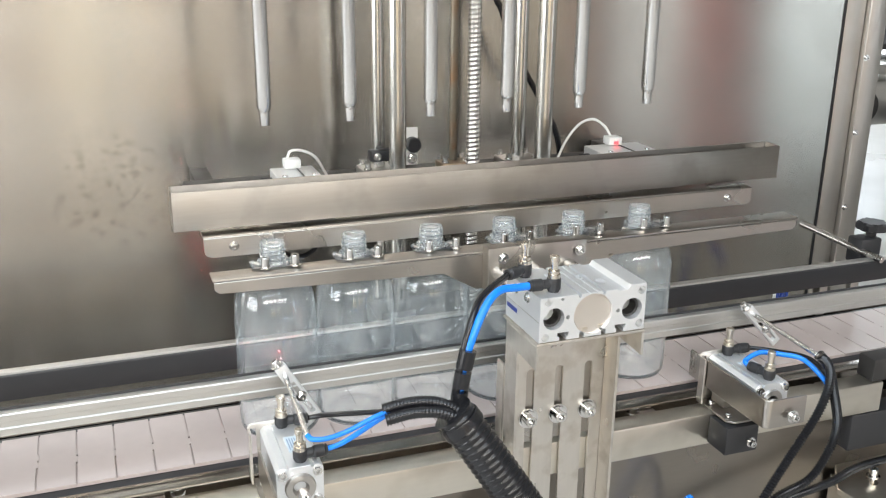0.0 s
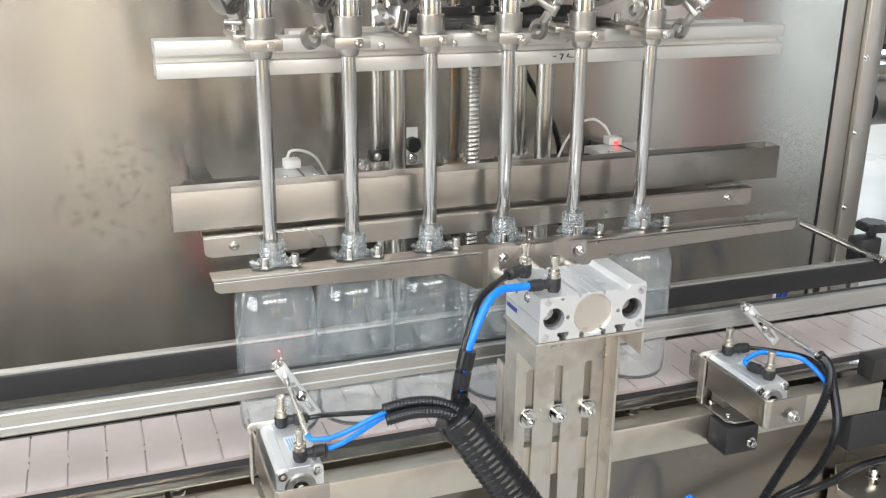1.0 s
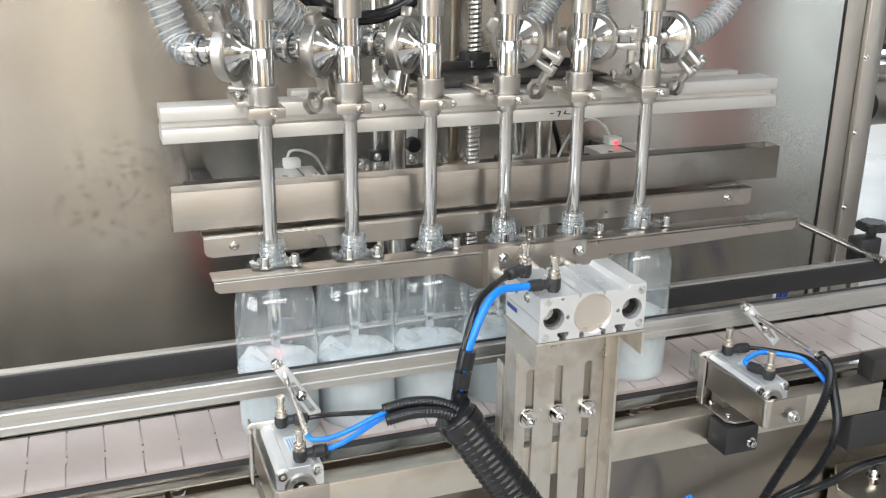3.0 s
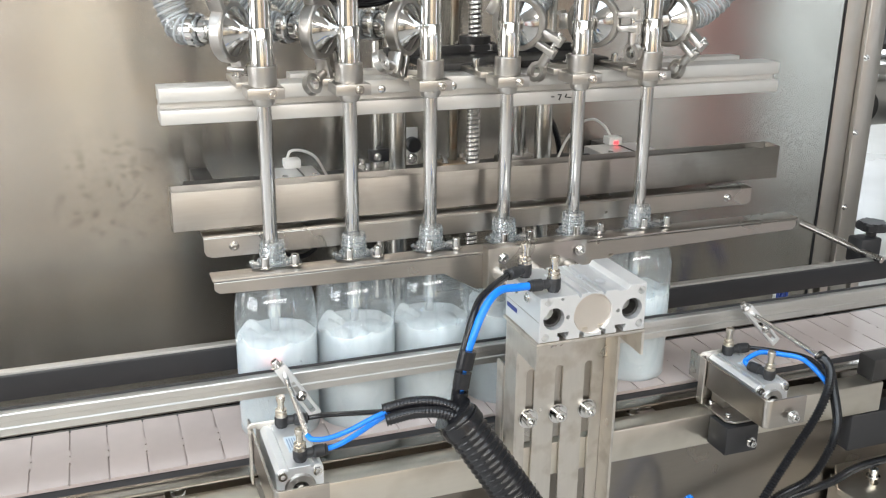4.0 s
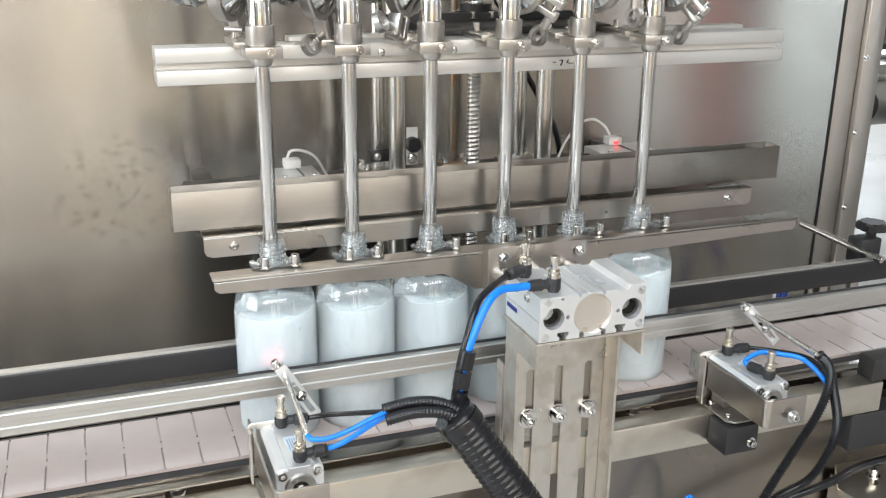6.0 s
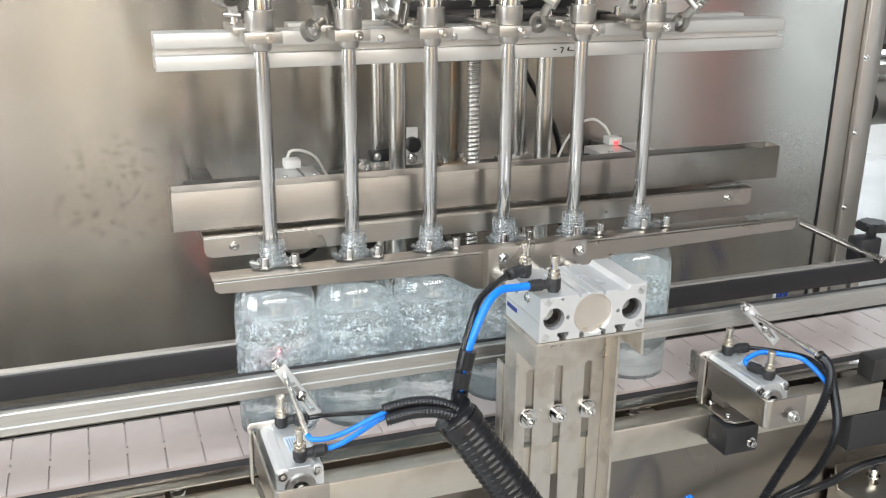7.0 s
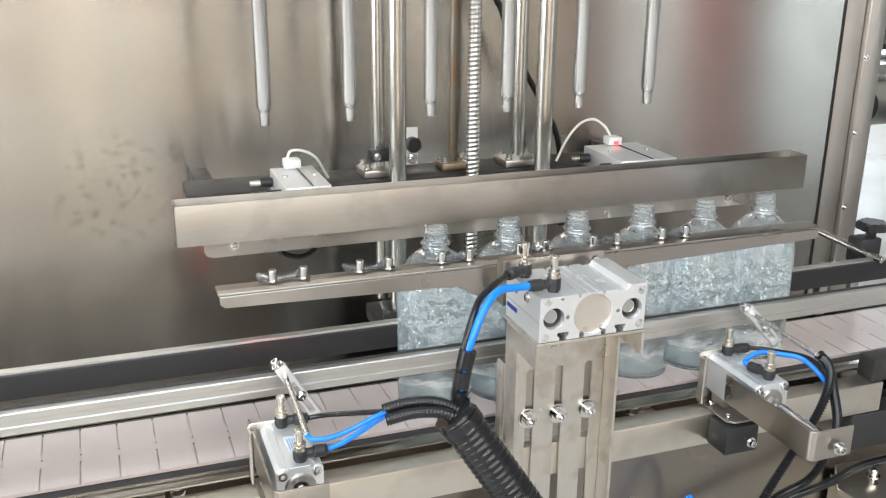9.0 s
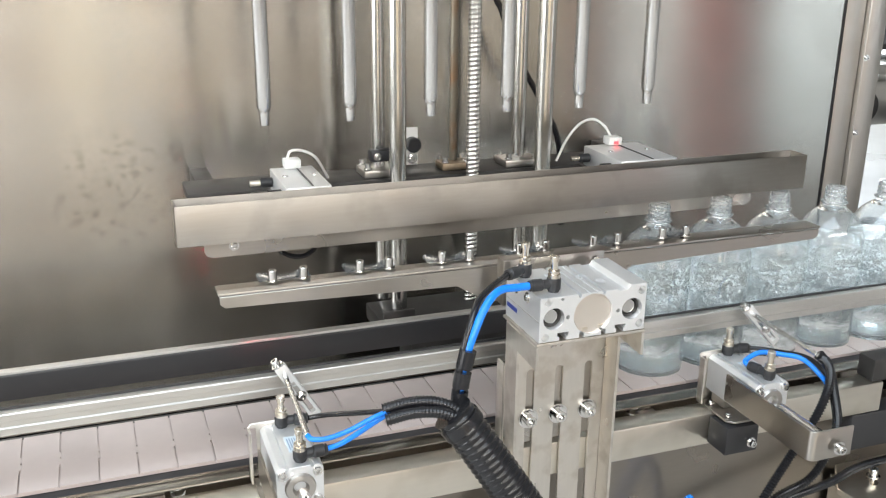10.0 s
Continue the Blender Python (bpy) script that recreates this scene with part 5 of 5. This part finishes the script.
# ---- stopper cylinders on the near side ----
def stopper(name_label, cx, rows, way, lean):
    """A square air cylinder in a U of bent steel; the U slides and carries the stop."""
    t = thing("stopper_cylinder", name_label, "air cylinder", "bottle stoppers")
    x0, x1, y0, y1, z0, z1 = cx - 0.0225, cx + 0.0225, -0.124, -0.036, 0.008, 0.0505
    f = [(x0, z0), (x1, z0), (x1, z1 - 0.004), (x1 - 0.004, z1), (x1 - 0.0085, z1), (x1 - 0.0085, z1 - 0.0025), (x1 - 0.012, z1 - 0.0025), (x1 - 0.012, z1), (x0 + 0.012, z1),
         (x0 + 0.012, z1 - 0.0035), (x0 + 0.0085, z1 - 0.0035), (x0 + 0.0085, z1), (x0 + 0.004, z1), (x0, z1 - 0.004)]
    bm = B()
    prism(bm, f, -y1, -y0, Matrix(((1, 0, 0, 0), (0, 0, -1, 0), (0, 1, 0, 0), (0, 0, 0, 1))), 0.0004)
    b2 = part("body", bm, ALU, t)
    hs = []
    bm = B()
    lathe(bm, [(0, -0.01), (0.0150, -0.01), (0.0150, 0.004), (0, 0.004)], 36, axis((cx, y0, 0.0285), (cx, 0, 0.0285)))
    hs.append(bm)
    cut(b2, hs)
    bm = B()
    lathe(bm, [(0.0062, 0), (0.0080, -0.003), (0.0138, -0.003), (0.0148, -0.0015), (0.0148, 0.0035), (0.0062, 0.0035)], 36, axis((cx, y0, 0.0285), (cx, 0, 0.0285)), True)
    part("end_ring", bm, STEEL, t, "turned steel end ring")
    for sx in (-1, 1):
        for zz in (z0 + 0.006, z1 - 0.0065):
            bm = B()
            lathe(bm, [(0.0020, -0.0006), (0.0024, -0.0034), (0.0042, -0.0034), (0.0046, 0.0), (0.0020, -0.0006)], 18, axis((cx + sx * 0.0165, y0, zz), (cx + sx * 0.0165, 0, zz)))
            part("corner_bolt", bm, CHROME, t)
    part("label", box(B(), cx - 0.004, cx + 0.0075, -0.096, -0.066, z1 + 0.0001, z1 + 0.0004), LABEL, t, "pale blue paper label")
    for k in range(4):
        part("print", box(B(), cx - 0.0025 + k * 0.0024, cx - 0.0013 + k * 0.0024, -0.092 + 0.003 * (k % 2), -0.070, z1 + 0.0005, z1 + 0.0007), PRINT, t, "unreadable printed line")
    ends = (elbow(t, cx - 0.001, -0.0425, z1, (1, -0.12), 0.0105), elbow(t, cx + 0.003, -0.113, z1, way, 0.0105))
    part("mount", box(B(), cx - 0.016, cx + 0.016, -0.0655, -0.040, -0.0075, 0.0075, 0.001), STEEL, t)
    u = thing("stop_bracket", "bent stainless U bracket that slides and stops the bottles", "bracket", "stop brackets")
    r0, r1, cxx, cyy = 0.0075, 0.0052, cx - 0.0235, -0.1490
    arc = [math.pi + math.pi / 2 * k / 6 for k in range(7)]
    bent = [(cx - 0.0310 + lean, -0.0120), (cx - 0.0310, -0.0450)] + [(cxx + r0 * math.cos(q), cyy + r0 * math.sin(q)) for q in arc] + [(cx + 0.0205, -0.1565), (cx + 0.0205, -0.1542)]
    bent += [(cxx + r1 * math.cos(q), cyy + r1 * math.sin(q)) for q in reversed(arc)] + [(cx - 0.0287, -0.0450), (cx - 0.0287 + lean, -0.0120)]
    part("bent_plate", prism(B(), bent, 0.0150, 0.0480, bevel=0.0004), SHEET, u)
    bm = B()
    screw(bm, (cx, -0.1566, 0.0285), (cx, -0.1680, 0.0285), 0.0048, 0.006)
    part("rod_nut", bm, CHROME, u)
    part("piston_rod", rod(B(), (cx, -0.1538, 0.0285), (cx, -0.0700, 0.0285), 0.0058, 24), CHROME, u, "polished piston rod")
    MOVES.append((u, rows))
    s = thing("stopper_shelf", "bent steel shelf under the stopper cylinder", "bracket", "stopper shelves")
    bm = B()
    prism(bm, [(cx - 0.0308, -0.0345), (cx + 0.030, -0.0345), (cx + 0.030, -0.098), (cx - 0.023, -0.098), (cx - 0.0308, -0.090)], -0.0102, -0.0078, bevel=0.0004)
    part("shelf", bm, SHEET, s)
    bm = B()
    prism(bm, [(cx - 0.0255, -0.0076), (cx + 0.0215, -0.0076), (cx + 0.0215, 0.0500), (cx + 0.0180, 0.0545), (cx - 0.0310, 0.0545), (cx - 0.0345, 0.0510), (cx - 0.0345, 0.0495), (cx - 0.0255, 0.0495)], 0.0332, 0.0356,
          Matrix(((1, 0, 0, 0), (0, 0, -1, 0), (0, 1, 0, 0), (0, 0, 0, 1))), 0.0005)
    part("back_plate", bm, STANDSHEET, s)
    bm = B()
    prism(bm, [(cx - 0.0345, -0.0076), (cx - 0.0322, -0.0076), (cx - 0.0322, 0.0500), (cx - 0.0345, 0.0500)], 0.0358, 0.0470, Matrix(((1, 0, 0, 0), (0, 0, -1, 0), (0, 1, 0, 0), (0, 0, 0, 1))), 0.0005)
    part("upright", bm, STANDSHEET, s)
    for y in (-0.050, -0.084):
        bm = B()
        screw(bm, (cx - 0.0235, y, -0.0077), (cx - 0.0235, y, -0.0027), 0.0028, 0.0035)
        part("screw", bm, CHROME, s)
    return ends


OUT = 0.071
eL = stopper("aluminium stopper air cylinder with black elbows and a pale label", 0.3805,
             [(0.0, pose(0, -OUT * 0.9, 0)), (0.12, pose(0, -OUT * 0.9, 0)), (0.27, pose(0, 0, 0)), (9.15, pose(0, 0, 0)), (9.35, pose(0, -OUT * 0.9, 0)), (10.0, pose(0, -OUT * 0.9, 0))], (1, 0.05), 0.0)
eR = stopper("aluminium stopper air cylinder with black elbows and a pale label", 0.9130,
             [(0.0, pose(0, 0, 0)), (8.30, pose(0, 0, 0)), (8.48, pose(0, -OUT, 0)), (10.0, pose(0, -OUT, 0))], (-0.35, 1), 0.0)


# ---- photo sensors on rods ----
def sensor(x, z, y0, y1, lean, tilt, lit):
    t = thing("photo_sensor", "thin steel sensor rod in a slotted aluminium holder", "sensor", "photo sensors")
    part("rod", rod(B(), (x, y0 + 0.006, z), (x + lean, y1, z), 0.0027, 16), TUBE, t)
    bm = B()
    lathe(bm, [(0.0022, 0), (0.0036, 0), (0.0036, 0.0065), (0.0022, 0.0065)], 20, axis((x, y0 + 0.0061, z), (x, y0 + 1, z)), True)
    part("hood", bm, BLACK, t, "small black lens hood")
    part("lens", rod(B(), (x, y0 + 0.0061, z), (x, y0 + 0.0076, z), 0.0020, 16), lit, t, "small sensor lens")
    m = Matrix.Translation((x, y0 - 0.0012, z)) @ Matrix.Rotation(radians(-tilt), 4, "Y")
    bm = B()
    box(bm, -0.0062, 0.0062, -0.0045, 0.0030, -0.060, 0.010, 0.0006)
    bmesh.ops.transform(bm, verts=bm.verts, matrix=m)
    pl = part("slotted_holder", bm, ALU, t)
    bm = B()
    box(bm, -0.0028, 0.0028, -0.02, 0.02, -0.054, -0.012)
    bmesh.ops.transform(bm, verts=bm.verts, matrix=m)
    cut(pl, [bm])
    bm = B()
    q, w = m @ Vector((-0.001, -0.0005, 0.0098)), m @ Vector((-0.001, -0.0005, 0.0185))
    screw(bm, q, w, 0.0042, 0.006)
    part("clamp_screw", bm, CHROME, t)
    bm = B()
    p = m @ Vector((0, -0.0045, -0.030))
    screw(bm, p, p + Vector((0, -0.006, 0)), 0.0038, 0.004)
    part("plate_screw", bm, CHROME, t)
    return t


sensor(0.389, 0.0965, -0.016, -0.150, -0.005, 31, LASER)
sensor(0.9585, 0.0885, -0.017, -0.145, -0.008, 43, BLACK)

# rod with a star knob at the far end of the rail
kn = thing("rail_knob", "black star knob clamping a steel rod on the guide rail", "knob")
part("rod", rod(B(), (1.2440, 0.238, 0.100), (1.2740, 0.1000, 0.082), 0.0052), CHROME, kn)
part("clamp", box(B(), 1.2620, 1.3000, 0.1300, 0.1600, 0.0640, 0.1040, 0.004), BLACK, kn)
part("stem", rod(B(), (1.2900, 0.1440, 0.1042), (1.2900, 0.1440, 0.1130), 0.0075), BLACK, kn)
bm = B()
k = 40
prism(bm, [((0.0190 + 0.0042 * math.cos(5 * 2 * math.pi * j / k)) * math.cos(2 * math.pi * j / k), (0.0190 + 0.0042 * math.cos(5 * 2 * math.pi * j / k)) *
            math.sin(2 * math.pi * j / k)) for j in range(k)], 0.0, 0.013, Matrix.Translation((1.2900, 0.1440, 0.1132)), 0.0026)
part("star_knob", bm, BLACK, kn)
part("upright", box(B(), 1.2720, 1.2860, 0.1488, 0.1590, -0.054, 0.0638, 0.001), STEEL, kn)

# ---- tubes and conduits ----
tube_thing("black_tube", [e1, e1 + Vector((-0.008, -0.006, -0.001)), (0.577, -0.110, 0.201), (0.5565, -0.127, 0.196), (0.5435, -0.142, 0.184), (0.5330, -0.150, 0.160), (0.5260, -0.153, 0.130), (0.522, -0.155, 0.104)], 0.0036, RUBBER,
           "black air tube from the guided cylinder")
tube_thing("blue_tube", [e2, e2 + Vector((-0.012, -0.001, 0.0005)), (0.5745, -0.131, 0.2045), (0.5560, -0.142, 0.194), (0.5395, -0.151, 0.167), (0.5305, -0.152, 0.137), (0.527, -0.154, 0.102)], 0.0039, BLUE,
           "bright blue air tube from the guided cylinder")
# spiral wrap: bands round the two tubes
wrap = thing("spiral_wrap", "black spiral wrap round a blue and a black tube", "cable wrap")
way = smooth_path([(0.5365, -0.153, 0.163), (0.5310, -0.154, 0.140), (0.5275, -0.155, 0.120), (0.5255, -0.155, 0.099)], 12)
for k in range(3):
    seg = way[2 + k * 11: 12 + k * 11]
    bm = B()
    sweep(bm, [seg[0], seg[len(seg) // 2], seg[-1]], 0.0080, 18, 6)
    part("band", bm, RUBBER, wrap)
for up, back in ((0.0, 0.0), (-0.0052, -0.0105)):
    tube_thing("corrugated_conduit", [(0.455, -0.147 + back, 0.1085 + up), (0.480, -0.153 + back, 0.1145 + up), (0.505, -0.159 + back, 0.113 + up), (0.525, -0.165 + back, 0.102 + up),
                                      (0.538, -0.170 + back * 0.6, 0.084 + up)], 0.0060, RUBBER, "thin black corrugated conduit going into the thick one", "conduit", n=16, rib=0.0011, pitch=0.0032)
tube_thing("corrugated_conduit", [(0.516, -0.166, 0.104), (0.529, -0.172, 0.086), (0.546, -0.180, 0.060), (0.566, -0.188, 0.028), (0.590, -0.196, -0.012), (0.622, -0.205, -0.075)],
           0.0205, RUBBER, "thick black corrugated conduit", "conduit", n=24, rib=0.0019, pitch=0.0064)
bm = B()
lathe(bm, [(0.0180, 0), (0.0208, 0), (0.0214, 0.002), (0.0208, 0.004), (0.0214, 0.006), (0.0208, 0.008), (0.0214, 0.010), (0.0180, 0.011)], 28, axis((0.5205, -0.1680, 0.0985), (0.5375, -0.176, 0.073)), True)
tagged(part("conduit_collar", bm, RUBBER), "black ribbed collar on the thick conduit", "collar")
tube_thing("black_tube", [eL[0], (0.420, -0.062, 0.066), (0.440, -0.108, 0.088), (0.460, -0.150, 0.1075)], 0.0026, RUBBER, "thin black air tube to the conduit")
tube_thing("blue_tube", [eL[1], (0.422, -0.118, 0.064), (0.436, -0.130, 0.079), (0.448, -0.146, 0.097), (0.460, -0.151, 0.1065)], 0.0026, BLUE, "bright blue air tube to the conduit")
tube_thing("blue_tube", [(0.3838, -0.149, 0.0965), (0.3870, -0.156, 0.0955), (0.400, -0.158, 0.0950), (0.420, -0.156, 0.0980), (0.442, -0.153, 0.1045), (0.460, -0.150, 0.1085)], 0.0024, BLUE,
           "bright blue sensor cable from the rod")
tube_thing("black_tube", [eR[0], (0.958, -0.070, 0.060), (0.972, -0.110, 0.066), (0.974, -0.140, 0.056), (0.980, -0.150, 0.035)], 0.0026, RUBBER, "thin black air tube to the conduit")
tube_thing("blue_tube", [eR[1], eR[1] + Vector((-0.001, 0.006, 0.004)), (0.918, -0.092, 0.0735), (0.935, -0.108, 0.0755), (0.950, -0.125, 0.0745), (0.964, -0.143, 0.058), (0.981, -0.150, 0.032), (0.987, -0.150, 0.0)], 0.0028, BLUE, "blue air tube to the conduit")
tube_thing("corrugated_conduit", [(0.9500, -0.1470, 0.0890), (0.9620, -0.150, 0.078), (0.975, -0.150, 0.045), (0.988, -0.150, 0.000), (0.981, -0.150, -0.035), (0.958, -0.150, -0.067),
                                  (0.913, -0.150, -0.083), (0.86, -0.150, -0.12)], 0.0056, RUBBER, "thin black corrugated conduit in a bend", "conduit", n=14, rib=0.0017, pitch=0.0036)
tube_thing("corrugated_conduit", [(0.9510, -0.1470, 0.0905), (0.9640, -0.152, 0.072), (0.965, -0.152, 0.047), (0.953, -0.152, 0.014), (0.928, -0.152, -0.025), (0.897, -0.152, -0.076),
                                  (0.87, -0.152, -0.13)], 0.0056, RUBBER, "thin black corrugated conduit hanging down", "conduit", n=14, rib=0.0017, pitch=0.0036)
tube_thing("corrugated_conduit", [(0.90, -0.06, -0.20), (1.00, -0.055, -0.168), (1.085, -0.058, -0.150), (1.14, -0.05, -0.142), (1.25, -0.05, -0.138)], 0.0056, RUBBER,
           "thin black corrugated conduit along the base", "conduit", n=14, rib=0.0017, pitch=0.0036)
tube_thing("blue_tube", [(0.76, -0.05, -0.30), (0.84, -0.06, -0.155), (0.86, -0.06, -0.128), (0.875, -0.055, -0.14), (0.89, -0.04, -0.24)], 0.0032, BLUE, "blue tube low under the bar")
# blue and white wires behind the rail
for k in range(5):
    x = 1.218 + 0.006 * k
    tube_thing("wire", [(x + 0.075, 0.34, -0.055), (x + 0.050 + 0.004 * (k % 3), 0.31, -0.022 - 0.006 * (k % 2)), (x + 0.035, 0.29, -0.050), (x + 0.022 + 0.005 * (k % 2), 0.29, -0.11), (x + 0.02, 0.3, -0.36)], 0.0026,
               WHITE if k == 0 else DARKBLUE, "thin wire hanging in a bunch behind the rail", "wire")

# ---- far machines seen past the post ----
far = thing("packing_machine", "grey steel machine with tanks and rails across the hall", "machine")
part("table", box(B(), 3.55, 6.2, 3.1, 4.0, -0.18, -0.13, 0.01), STEEL, far)
for x in (3.6, 4.9, 6.1):
    for y in (3.15, 3.95):
        part("leg", box(B(), x - 0.03, x + 0.03, y - 0.03, y + 0.03, FLOOR, -0.181, 0.004), STEEL, far)
part("tank", rod(B(), (3.75, 3.45, 0.06), (4.25, 3.45, 0.06), 0.15, 28, 0.03), RAIL, far)
part("motor", rod(B(), (4.5, 3.5, 0.0), (4.8, 3.5, 0.0), 0.11, 24, 0.02), BLACKSTEEL, far)
part("rail", box(B(), 3.5, 6.2, 3.3, 3.36, 0.30, 0.36, 0.005), WHITE, far)
part("upper_rail", box(B(), 3.5, 6.2, 3.5, 3.6, 0.62, 0.74, 0.005), WHITE, far)
for x in (3.62, 5.0, 6.1):
    part("column", box(B(), x - 0.03, x + 0.03, 3.65, 3.72, -0.129, 1.1, 0.004), STEEL, far)
part("gearbox", box(B(), 4.10, 4.62, 3.35, 3.7, -0.52, -0.26, 0.03), RAIL, far)
part("fan_cover", rod(B(), (4.30, 3.30, -0.40), (4.30, 3.34, -0.40), 0.09, 24, 0.01), BLACKSTEEL, far)
part("pump", rod(B(), (4.45, 3.25, -0.47), (4.75, 3.25, -0.47), 0.07, 24, 0.02), BLACKSTEEL, far)


def motions():
    for ob, rows in MOVES:
        walk(ob, rows)


motions()
